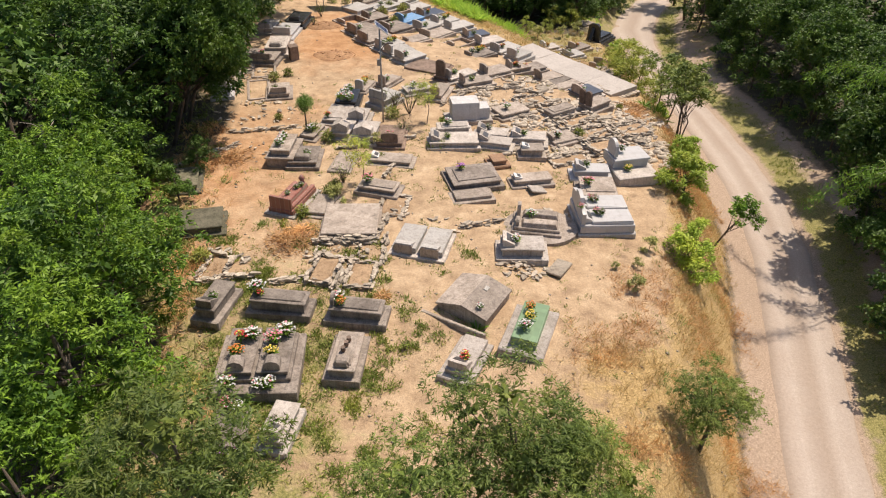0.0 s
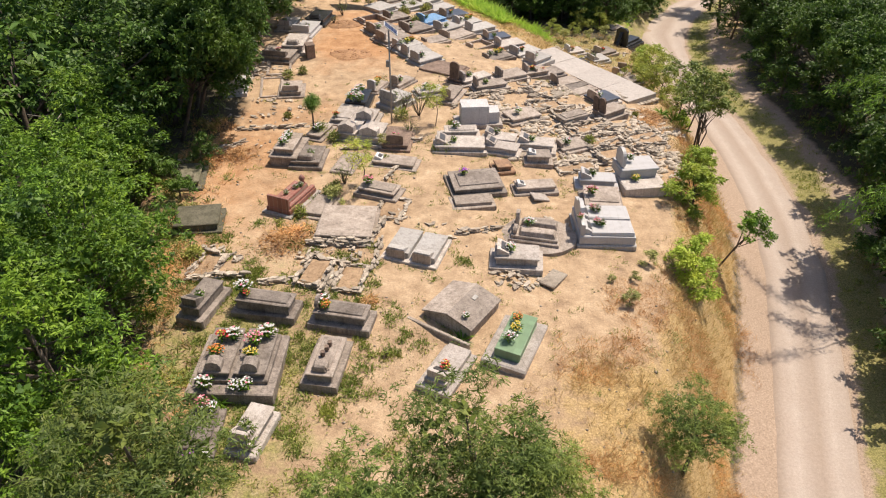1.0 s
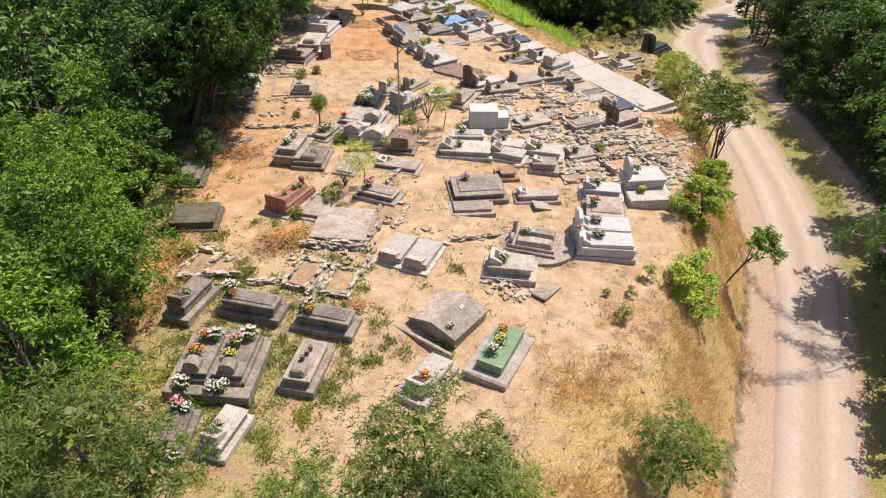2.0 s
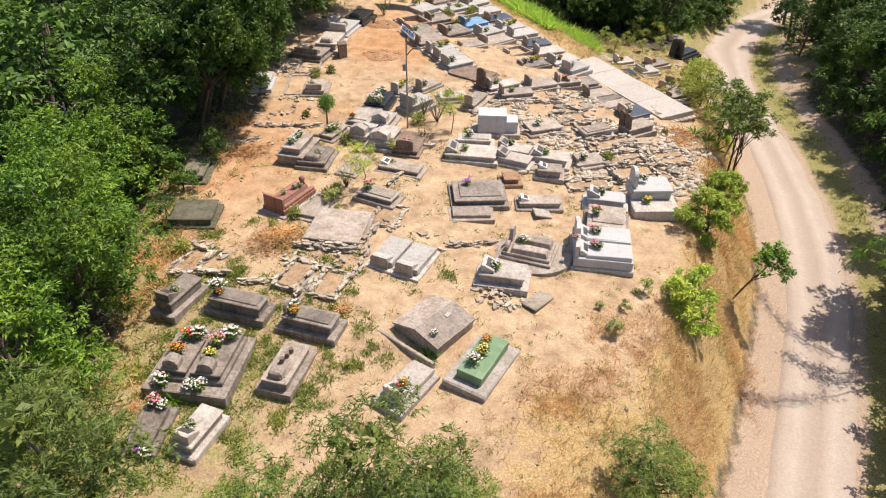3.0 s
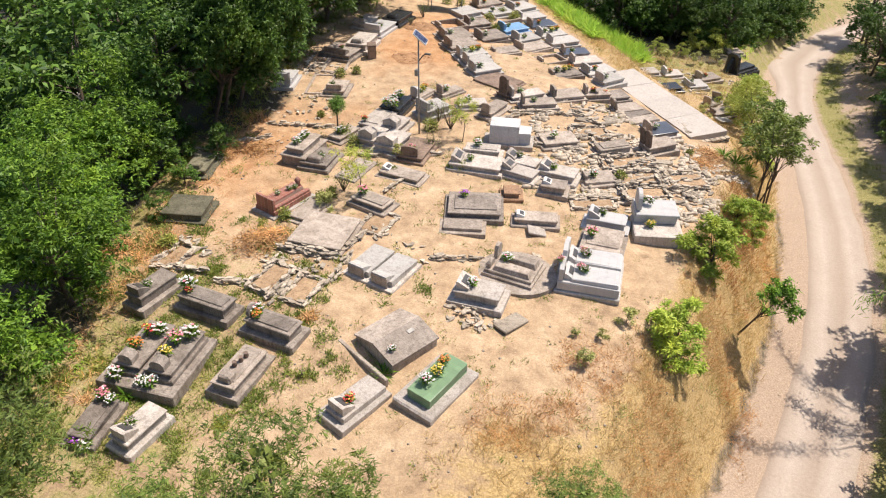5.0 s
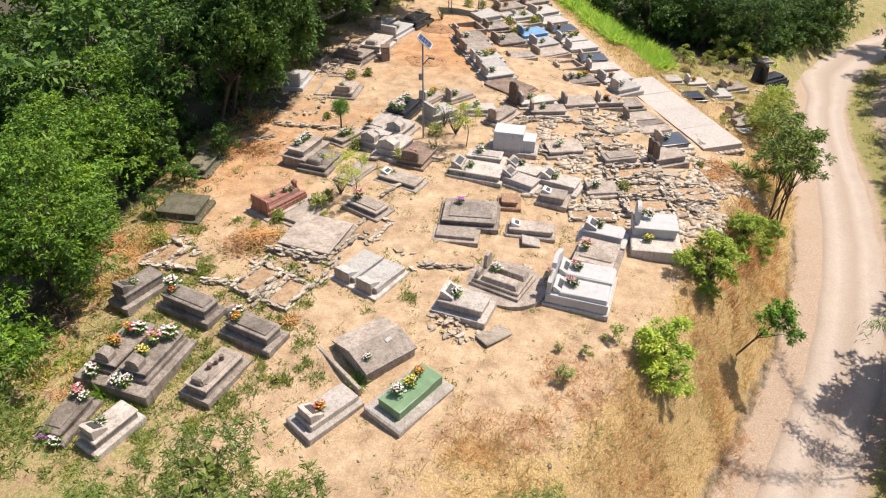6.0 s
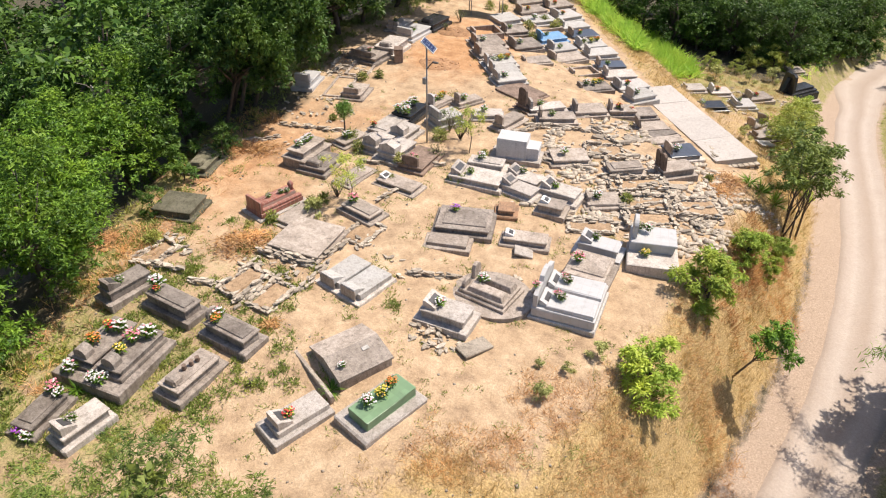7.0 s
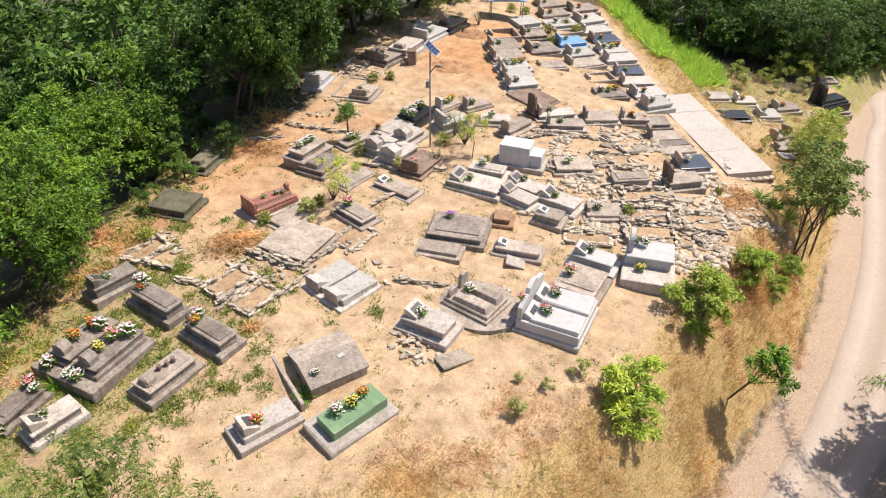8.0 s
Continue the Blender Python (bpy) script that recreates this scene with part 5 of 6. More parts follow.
fern_heap(-5.73, 23.32, 0.9)
fern_heap(-9.91, 29.49, 1.0)
fern_heap(-10.95, 29.10, 0.9)
clod_heap(-7.16, 43.02, 1.3)
clod_heap(-8.61, 48.47, 1.2)
fern_heap(-10.76, 20.65, 1.0)
fern_heap(-2.24, 19.44, 0.35)
dead_bush(-1.28, 17.11, 0.3)
green_bush(-4.96, 26.24, 0.75)
green_bush(-4.82, 26.83, 0.6)
green_bush(-5.77, 31.41, 0.8)
green_bush(-6.66, 32.01, 0.9)
green_bush(-4.53, 32.41, 0.4)
green_bush(-2.94, 34.24, 0.9)
green_bush(-5.84, 24.62, 0.6)
green_bush(-3.07, 29.58, 0.4)
green_bush(-0.36, 33.61, 0.5)
green_bush(1.20, 35.25, 0.5)
green_bush(-0.33, 31.01, 0.6)
green_bush(-0.86, 30.95, 0.4)
green_bush(-9.05, 21.43, 0.8)
green_bush(6.53, 33.15, 0.6)
green_bush(9.47, 37.66, 0.4)
green_bush(-5.07, 53.06, 0.9)
green_bush(-3.71, 55.04, 1.0)
green_bush(-4.05, 51.01, 0.8)
green_bush(-8.17, 56.36, 0.8)
green_bush(-9.18, 56.09, 0.9)
green_bush(-4.77, 55.61, 0.9)
green_bush(-8.67, 33.69, 0.4)
green_bush(-9.95, 38.79, 0.7)
green_bush(-9.34, 39.61, 0.6)
green_bush(-13.63, 40.12, 0.9)


# ---- solar street lamp ----
def street_lamp():
    lamp = thing("street_lamp", -3.34, 33.64, height(-3.34, 33.64), 0, "thin steel pole with a tilted solar panel and a small lamp", "street lamp")
    bm = bmesh.new()
    tube(bm, [(0, 0, -0.3), (0, 0, 2.2), (0, 0, 4.75)], [0.045, 0.04, 0.036], 10)
    part("pole", bm, STEEL, lamp)
    panel = part("solar_panel", box_mesh(0, 0, -0.02, 0.74, 0.52, 0.04, bevel=0.005), panel_material(), lamp)
    panel.matrix_basis = Matrix.Translation((0.10, 0.0, 4.84)) @ Euler((radians(6), radians(40), radians(12))).to_matrix().to_4x4()
    for side in (-1, 1):
        part("frame", box_mesh(0, side * 0.265, -0.025, 0.77, 0.02, 0.05, bevel=0.003), WHITE_PLAQUE, panel)
        part("frame", box_mesh(side * 0.375, 0, -0.025, 0.02, 0.51, 0.05, bevel=0.003), WHITE_PLAQUE, panel)
    bm = bmesh.new()
    tube(bm, [(0, 0, 3.7), (0.22, -0.05, 4.0), (0.42, -0.1, 4.15)], [0.025, 0.025, 0.02], 8)
    part("arm", bm, DARK_STEEL, lamp)
    part("lamp_head", box_mesh(0.48, -0.1, 4.1, 0.3, 0.13, 0.07, bevel=0.02), DARK_STEEL, lamp)
    part("control_box", box_mesh(-0.09, -0.02, 3.0, 0.16, 0.2, 0.3, bevel=0.01), STEEL, lamp)


street_lamp()


# ---- trees and shrubs ----
DEAD_WOOD = weathered("dead_wood", (0.42, 0.37, 0.31), (0.28, 0.24, 0.2), 0.4)


def limb_points(a, lean, start, reach, rise):
    return [(0, 0, start), (math.cos(a) * reach * 0.45, math.sin(a) * reach * 0.45, start + rise * 0.5), (math.cos(a + lean) * reach, math.sin(a + lean) * reach, start + rise)]


def tree_kind(name, high, crown, clumps, per_clump, leaf, width, material, bare=0.25, lobes=7, droop=0.35, seed=1, label="", spread=1.0, dense=False, stout=0.02):
    """A broad-leaved tree at the origin: tapered trunk, limbs, and a crown of uneven lobes; each lobe carries flat sprays, each spray rosettes of drooping leaves."""
    rng = np.random.default_rng(seed)
    state = np.random.get_state()
    np.random.seed(seed)
    tree = thing(name, 0, 0, 0, 0, label, "tree", "trees round the cemetery")
    bm = bmesh.new()
    thick = stout * high
    tube(bm, [(0, 0, -0.5), (0.05 * high * rng.normal(), 0.03 * high * rng.normal(), high * 0.35), (0, 0, high * 0.66)], [thick, thick * 0.75, thick * 0.15], 8)
    tops = []
    for k in range(lobes):
        a = k * 2.399 + rng.uniform(-0.4, 0.4)
        r = crown * (0.15 if k == 0 else rng.uniform(0.35, 0.8))
        z = high * (0.8 if k == 0 else rng.uniform(bare + 0.18, 0.74))
        tops.append((r * math.cos(a), r * math.sin(a), z, crown * rng.uniform(0.30, 0.46)))
        start = min(z * 0.75, high * rng.uniform(0.3, 0.55))
        tube(bm, [(0, 0, start), (r * 0.5 * math.cos(a), r * 0.5 * math.sin(a), (start + z) / 2), (r * math.cos(a), r * math.sin(a), z)], [thick * 0.42, thick * 0.26, thick * 0.08], 5)
    part("trunk", bm, BARK, tree)
    tops = np.array(tops)
    per_spray = 7
    n = max(lobes, clumps // per_spray)
    lobe = tops[np.arange(n) % lobes]
    out = unit(rng.normal(size=(n, 3)) + np.array((0, 0, 0.35)))
    middle = lobe[:, :3] + out * lobe[:, 3:] * rng.uniform(0.5, 1.08, (n, 1)) * np.array((1.05, 1.05, 0.85))
    reach = lobe[:, 3:] * rng.uniform(0.26, 0.46, (n, 1)) * spread
    middle, out, reach = np.repeat(middle, per_spray, 0), np.repeat(out, per_spray, 0), np.repeat(reach, per_spray, 0)
    aim = unit(rng.normal(size=middle.shape) + np.array((0, 0, 0.5)) + out * 0.4)
    twig = middle + aim * reach * np.array((1.0, 1.0, 0.6))
    count = np.maximum(2, per_clump * rng.uniform(0.6, 1.4, len(twig))).astype(int)
    twig, aim = np.repeat(twig, count, 0), np.repeat(aim, count, 0)
    around = rng.uniform(0, math.tau, len(twig))
    way = unit(np.column_stack((np.cos(around), np.sin(around), rng.normal(0.05, 0.35, len(twig)) - droop)) + aim * 0.55)
    size = leaf * rng.uniform(0.65, 1.25, len(twig))
    at = twig + rng.normal(size=twig.shape) * leaf * 0.3
    broad = np.full(len(size), width)
    if dense:
        # coarser inner leaves round the limbs, added to block sun and deepen the shadow
        heart = np.repeat(tops, 30 if clumps > 300 else 14, 0)
        n = len(heart)
        at = np.concatenate((at, heart[:, :3] + unit(rng.normal(size=(n, 3))) * heart[:, 3:] * rng.uniform(0.0, 0.42, (n, 1))))
        way = np.concatenate((way, unit(rng.normal(size=(n, 3)) * np.array((1, 1, 0.4)))))
        size = np.concatenate((size, heart[:, 3] * rng.uniform(0.2, 0.34, n)))
        broad = np.concatenate((broad, np.full(n, 0.6)))
    part("crown", leaves(name + "_crown", at, way, size, size * broad, material), material, tree)
    np.random.set_state(state)
    return tree


def away(ob):
    """Take a pattern that was copied out of the scene."""
    for o in (*ob.children_recursive, ob):
        bpy.data.objects.remove(o)


KINDS = {
    "wood": [tree_kind("broadleaf_tree", 8.5, 3.3, 640, 10, 0.27, 0.36, LEAF_DARK, bare=0.06, seed=11 + k, lobes=16 + k, label="dense green broad-leaved tree of the wood", dense=True) for k in range(4)],
    "tall": [tree_kind("broadleaf_tree", 10.5, 4.3, 950, 10, 0.29, 0.36, LEAF_DARK, bare=0.14, seed=51 + k, lobes=20, label="tall dark broad-leaved tree overhanging the graves", dense=True) for k in range(2)],
    "small": [tree_kind("low_tree", 4.6, 2.0, 360, 10, 0.21, 0.36, (LEAF_DARK, LEAF_MID)[k], bare=0.0, seed=55 + k, lobes=9, label="low bushy tree at the edge of the wood", dense=True) for k in range(2)],
    "bright": [tree_kind("broadleaf_tree", 7.5, 3.0, 1350, 11, 0.20, 0.32, LEAF_MID, bare=0.06, seed=31 + k, lobes=19, droop=0.3, label="broad-leaved tree with glossy drooping leaves", dense=True) for k in range(3)],
    "shade": [tree_kind("low_tree", 4.6, 2.0, 310, 8, 0.27, 0.38, LEAF_DARK, bare=0.0, seed=58, lobes=9, label="low dark bushy tree beside the road", dense=True)],
    "over": [tree_kind("broadleaf_tree", 8.5, 3.5, 1150, 11, 0.28, 0.40, LEAF_DARK, bare=0.34, seed=64, lobes=17, label="tall dark broad-leaved tree leaning over the graves", dense=True)],
    "needle": [tree_kind("pine", 6.0, 2.0, 380, 18, 0.3, 0.09, LEAF_NEEDLE, bare=0.35, seed=47, lobes=8, droop=0.1, label="dark green pine with long needles at the edge of the wood")],
    "far": [tree_kind("broadleaf_tree", 9.0, 3.6, 240, 8, 0.50, 0.38, LEAF_DARK, bare=0.06, seed=41 + k, lobes=10, label="dark green tree of the wood", dense=True) for k in range(2)],
}


def plant(kind, x, y, scale, sink=0.1, label="", stretch=1.0):
    ob = copy_thing(random.choice(KINDS[kind]), pose(x, y, ground_level(x, y) - sink, 0, 0, random.uniform(0, 360)))
    ob.scale = (scale, scale, scale * stretch)
    if label:
        ob["label"] = label
    return ob


def woods():
    rng = random.Random(5)
    placed = []

    def sow(count, box, inside, gap, kinds, low, high):
        for _ in range(count):
            x, y = rng.uniform(box[0], box[1]), rng.uniform(box[2], box[3])
            if not inside(x, y) or y < 9 or (x < -23 and y < 22) or (y > 66 and x < -14) or (y > 80 and x < 13) or x > 36 or x > 0.66 * y + 7 or x < -16 - 1.7 * max(0, y - 18) or any((x - a) ** 2 + (y - b) ** 2 < gap * gap for a, b in placed):
                continue
            placed.append((x, y))
            plant(rng.choice(kinds), x, y, rng.uniform(low, high))

    for x, y, size in ((-9.7, 10.0, 0.9), (-10.2, 13.8, 0.9), (-10.4, 17.7, 0.86), (-14.3, 22.0, 0.9), (-15.0, 25.8, 0.95), (-12.6, 19.6, 0.85)):
        placed.append((x, y))
        plant("bright", x, y, size)
    for y in range(49, 68, 4):
        x = lerp_table(y, WOOD) - rng.uniform(0.3, 1.1)
        placed.append((x, y))
        plant("wood", x, y + rng.uniform(-0.8, 0.8), rng.uniform(0.95, 1.1), stretch=1.1)
    for x, y, s in ((-16.0, 36.4, 0.9), (-15.7, 41.2, 0.95), (-15.2, 44.8, 1.0), (-14.6, 29.6, 0.8)):
        placed.append((x, y))
        plant("tall", x, y, s)
    for x, y, s, kind in ((-15.2, 35.8, 0.8, "over"), (-14.2, 32.4, 0.8, "over"), (-13.7, 34.4, 0.62, "over"), (-13.5, 32.4, 0.64, "over"), (-13.1, 30.7, 0.58, "over"), (-14.6, 51.4, 0.95, "over"), (-15.0, 47.4, 0.9, "over"), (-15.3, 41.2, 0.9, "over"), (-14.9, 34.0, 0.95, "over"), (-13.1, 33.0, 0.9, "needle")):
        placed.append((x, y))
        bent = plant(kind, x, y, s, stretch=1.7 if s < 0.7 else 1.0)
        bent.rotation_euler.rotate(Euler((0, radians(20), 0)))
    for y in (27, 39, 42, 45, 48):
        x = lerp_table(y, WOOD) - rng.uniform(1.4, 2.2)
        plant("small", x, y + rng.uniform(-0.6, 0.6), rng.uniform(0.9, 1.15))
    for y in range(17, 92, 4):
        x = lerp_table(y, ROAD) + rng.uniform(5.6, 6.4) + 0.6 * smooth(31, 35, y) * smooth(50, 44, y) + 2.4 * smooth(58, 68, y) - 0.6 * smooth(34, 26, y)
        placed.append((x, y))
        plant("shade", x, y + rng.uniform(-0.6, 0.6), rng.uniform(0.8, 1.1))
    for y in range(16, 92, 4):
        x = lerp_table(y, ROAD) + rng.uniform(8.3, 9.3) + 2.4 * smooth(58, 68, y)
        placed.append((x, y))
        plant("over" if 24 < y < 64 and y % 8 < 5 else "wood" if y < 70 else "far", x, y + rng.uniform(-1, 1), rng.uniform(0.85, 1.0), label="tall dark green tree beside the road")
    for x, y, s in ((27.4, 72.0, 0.95), (31.0, 82.0, 1.0), (24.6, 77.2, 0.95), (24.2, 71.4, 0.7), (17.0, 83.5, 0.75), (18.8, 88.5, 0.85), (11.2, 73.5, 0.7), (13.4, 75.6, 0.75), (15.6, 79.5, 0.8), (13.0, 72.0, 0.45), (20.3, 21.9, 0.62)):
        placed.append((x, y))
        plant("wood", x, y, s)
    for x, y, s in ((21.1, 31.4, 0.78), (22.6, 29.8, 0.75), (23.4, 37.4, 0.75), (20.2, 26.6, 0.5), (19.2, 22.8, 0.5), (24.8, 46.0, 0.75), (25.0, 52.6, 0.75), (25.8, 68.4, 0.85), (26.2, 87.4, 0.95)):
        placed.append((x, y))
        plant("over", x, y, s, label="tall dark green tree beside the road", stretch=1.3 if s > 0.6 else 1.0)
    for k in range(12):
        u = k / 11
        x, y = lerp_table(u, [(0, 3.4), (0.5, 11.4), (1, 18.6)]) + rng.uniform(-0.3, 0.3), lerp_table(u, [(0, 69.6), (0.35, 69.8), (0.6, 72.4), (1, 84.0)])
        placed.append((x, y))
        plant("shade", x, y, rng.uniform(0.75, 1.0), sink=0.5)
        plant("wood", x - 0.9, y + 2.6, rng.uniform(0.75, 0.9), sink=0.8)
    for k in range(10):
        x, y = -9.0 + 2.3 * k, 65.6 + 0.45 * k + rng.uniform(-0.8, 0.8) + 3.5 * smooth(2, -8, -9.0 + 2.3 * k)
        placed.append((x, y))
        plant("wood", x, y, rng.uniform(0.6, 0.8))
    sow(600, (-24, -8, 2, 44), lambda x, y: x < lerp_table(y, WOOD) - 4.2, 4.0, ("wood", "wood", "far"), 0.95, 1.2)
    sow(300, (-24, -8, 44, 76), lambda x, y: x < lerp_table(y, WOOD) - 4.2, 3.8, ("far",), 0.9, 1.15)
    sow(300, (-38, -23, 2, 80), lambda x, y: True, 4.2, ("far",), 0.95, 1.2)
    sow(300, (18, 34, 14, 46), lambda x, y: x > lerp_table(y, ROAD) + 10.0, 4.0, ("far", "wood"), 0.85, 1.05)
    sow(300, (18, 34, 46, 84), lambda x, y: x > lerp_table(y, ROAD) + 12.0, 3.8, ("far",), 0.85, 1.05)
    sow(300, (30, 40, 26, 88), lambda x, y: x > lerp_table(y, ROAD) + 13.0, 4.4, ("far",), 0.9, 1.15)
    sow(500, (-30, 14, 68, 88), lambda x, y: x < lerp_table(y, ROAD) - 4.5, 3.6, ("far",), 0.8, 1.05)
    sow(200, (-52, -37, 24, 66), lambda x, y: True, 5.5, ("far",), 0.95, 1.2)


woods()

KINDS["front"] = [tree_kind("front_tree", 6.0, 2.3, 1150, 13, 0.16, 0.2, LEAF_OLIVE, seed=61 + k, lobes=9, droop=0.25, label="dusty green tree with fine leaves", dense=True) for k in range(2)]
KINDS["shrub"] = [tree_kind("shrub", 2.5, 1.1, 430, 12, 0.165, 0.30, LEAF_BRIGHT, bare=-0.12, seed=71 + k, lobes=13, label="bright green leafy shrub on the bank") for k in range(2)]
KINDS["sage"] = [tree_kind("shrub", 2.6, 1.4, 220, 10, 0.19, 0.26, LEAF_SAGE, bare=-0.05, seed=76, lobes=8, label="airy olive-green bush beside the road")]
KINDS["sapling"] = [tree_kind("sapling", 3.4, 0.85, 150, 13, 0.16, 0.32, LEAF_MID, bare=0.5, seed=81, lobes=5, label="young tree with a small round crown on the bank", stout=0.014)]
KINDS["slim"] = [tree_kind("slim_tree", 5.0, 1.5, 120, 10, 0.21, 0.32, LEAF_OLIVE, bare=0.5, seed=91 + k, lobes=6, label="slim tree with bare lower stems beside the road", stout=0.011) for k in range(2)]
KINDS["thin"] = [tree_kind("thin_tree", 2.6, 0.9, 170, 10, 0.13, 0.2, LEAF_SAGE, bare=0.4, seed=101, lobes=7, label="thin sparse young tree among the graves", stout=0.01)]
KINDS["bush"] = [tree_kind("bush", 1.0, 0.5, 84, 10, 0.14, 0.25, LEAF_PALE, bare=0.0, seed=111, lobes=5, label="small dusty bush on the soil")]

random.seed(8)
for x, y, size in ((1.7, 10.9, 0.98), (3.3, 10.2, 0.8), (-0.8, 9.4, 0.9), (-5.6, 9.9, 1.12)):
    plant("front", x, y, size)
plant("front", 7.9, 14.7, 0.62, label="olive-green bushy tree with forked stems on the bank")
plant("shrub", 9.75, 23.4, 1.05, 0.55)
plant("shrub", 10.7, 28.8, 1.12, 0.5)
plant("shrub", 11.8, 33.0, 0.8, 0.3)
for x, y, size in ((13.3, 48.4, 1.05), (13.0, 50.4, 1.2), (13.9, 46.6, 0.8), (12.9, 52.6, 1.15), (13.4, 55.2, 0.95), (9.2, 66.5, 0.8), (11.0, 67.4, 0.9)):
    plant("sage", x, y, size)
for x, y, size in ((13.2, 36.0, 0.6), (12.9, 34.2, 0.5), (13.7, 58.6, 0.85), (14.3, 45.6, 0.5)):
    plant("shrub", x, y, size)
for x, y, size in ((20.6, 30.4, 0.75), (20.9, 27.2, 0.75), (19.8, 24.4, 0.6), (19.4, 23.4, 0.85), (18.7, 20.4, 0.85), (18.2, 17.2, 0.75)):
    plant("shade", x, y, size)
lean = plant("sapling", 12.4, 28.0, 1.08)
lean.rotation_euler.rotate(Euler((radians(4), radians(24), 0)))
for x, y, size in ((13.3, 38.8, 1.15), (14.1, 40.6, 1.15), (13.2, 38.3, 0.85), (13.8, 39.4, 1.0), (13.6, 42.4, 1.0), (13.5, 44.2, 0.95)):
    plant("slim", x, y, size)
plant("thin", -3.8, 27.2, 1.05)
plant("thin", -1.2, 33.7, 1.0)
plant("sage", 6.6, 63.4, 0.6)
plant("sage", 8.4, 64.2, 0.5)
plant("bush", 7.3, 60.8, 1.3)
plant("bush", 9.6, 62.4, 1.2)
plant("bush", 11.2, 64.4, 1.3)
plant("bush", 10.4, 50.0, 1.0)
plant("bush", 12.6, 56.4, 1.2)
plant("bush", 8.0, 23.3, 0.75)
plant("bush", 7.3, 22.2, 0.5)
plant("bush", 6.4, 22.0, 0.4)
plant("bush", -4.6, 25.9, 0.9)
plant("bush", -3.4, 31.0, 0.8)
plant("bush", 6.9, 20.7, 0.75)
plant("shade", -11.2, 25.6, 0.42)
plant("shade", -11.1, 28.2, 0.42)
# next three: low trees added behind the leaning ones to stand in for deep shade
plant("shade", -14.9, 33.4, 0.6)
plant("shade", -15.0, 36.6, 0.6)
plant("shade", -15.2, 30.4, 0.6)
plant("small", -10.5, 23.0, 0.32)


def bamboo(x, y, tips):
    """A clump of thin stems that arch over the road, with narrow leaves along them."""
    root = thing("bamboo", x, y, ground_level(x, y), 0, "arching bamboo clump with narrow green leaves", "bamboo")
    base = root.matrix_world.translation
    for tx, ty, tz, top in tips:
        path = []
        for k in range(9):
            u = k / 8
            path.append(((tx - x) * u ** 1.6, (ty - y) * u ** 1.6, (top - base.z) * math.sin(u * 2.1) / math.sin(1.571) * (1 - 0.0 * u) + (tz - base.z - (top - base.z) * math.sin(2.1)) * u ** 3))
        bm = bmesh.new()
        tube(bm, path, [0.045 - 0.0048 * k for k in range(9)], 6)
        part("stem", bm, CANE, root)
        at, way = [], []
        for _ in range(620):
            u = random.uniform(0.4, 1.0) ** 0.8 * 8
            k = min(7, int(u))
            p = Vector(path[k]).lerp(Vector(path[k + 1]), u - k)
            at.append(p + Vector((random.gauss(0, 0.16), random.gauss(0, 0.2), random.gauss(0, 0.16))))
            way.append((random.gauss(-0.4, 0.6), random.gauss(0, 0.6), random.gauss(-0.6, 0.4)))
        at, way = np.array(at), unit(np.array(way))
        part("leaves", leaves("bamboo_leaves", at, way, np.random.uniform(0.2, 0.38, len(at)), np.full(len(at), 0.035), LEAF_MID), LEAF_MID, root)


bamboo(21.4, 28.0, [(15.8, 27.4, 4.6, 5.6), (17.2, 33.4, 3.0, 4.4), (16.2, 28.0, -0.9, 1.6), (17.2, 27.2, -0.4, 1.6)])


def dead_tree():
    """A thin bare tree that stands pale among the green crowns."""
    x, y = -16.6, 26.6
    base = ground_level(x, y)
    tree = thing("dead_tree", x, y, base, 0, "thin pale leafless tree among green crowns", "tree")
    top = 3.4 - base
    bm = bmesh.new()
    tube(bm, [(0, 0, -0.3), (0.1, 0.05, top * 0.5), (-0.1, 0, top * 0.8), (0.15, -0.2, top)], [0.09, 0.07, 0.045, 0.03], 7)
    part("trunk", bm, DEAD_WOOD, tree)
    for a, reach, start, rise in ((0.6, 0.8, 0.9, 0.4), (3.4, 0.7, 0.93, 0.5), (-1.0, 0.7, 0.97, -0.1)):
        bm = bmesh.new()
        tube(bm, limb_points(a, 0.5, top * start, reach, rise), [0.026, 0.018, 0.008], 6)
        part("limb", bm, DEAD_WOOD, tree)


dead_tree()


def pine():
    tree = thing("young_pine", -6.95, 32.05, ground_level(-6.95, 32.05), 0, "young pine with a tuft of long needles on a bare stem", "tree")
    bm = bmesh.new()
    tube(bm, [(0, 0, -0.2), (0.02, 0, 0.9), (0, 0, 1.9)], [0.05, 0.04, 0.015], 7)
    part("trunk", bm, BARK, tree)
    at, way = [], []
    for k in range(80):
        c = np.array((0, 0, 1.55)) + unit(np.random.normal(size=3)) * np.array((0.4, 0.4, 0.5)) * np.random.uniform(0.3, 1)
        n = 26
        at.append(np.repeat(c[None], n, 0))
        way.append(unit(np.random.normal(size=(n, 3)) + np.array((0, 0, 0.5))))
    at, way = np.concatenate(at), np.concatenate(way)
    part("crown", leaves("pine_crown", at, way, np.full(len(at), 0.24), np.full(len(at), 0.016), LEAF_NEEDLE), LEAF_NEEDLE, tree)


pine()
for key in KINDS:
    for pattern in KINDS[key]:
        away(pattern)


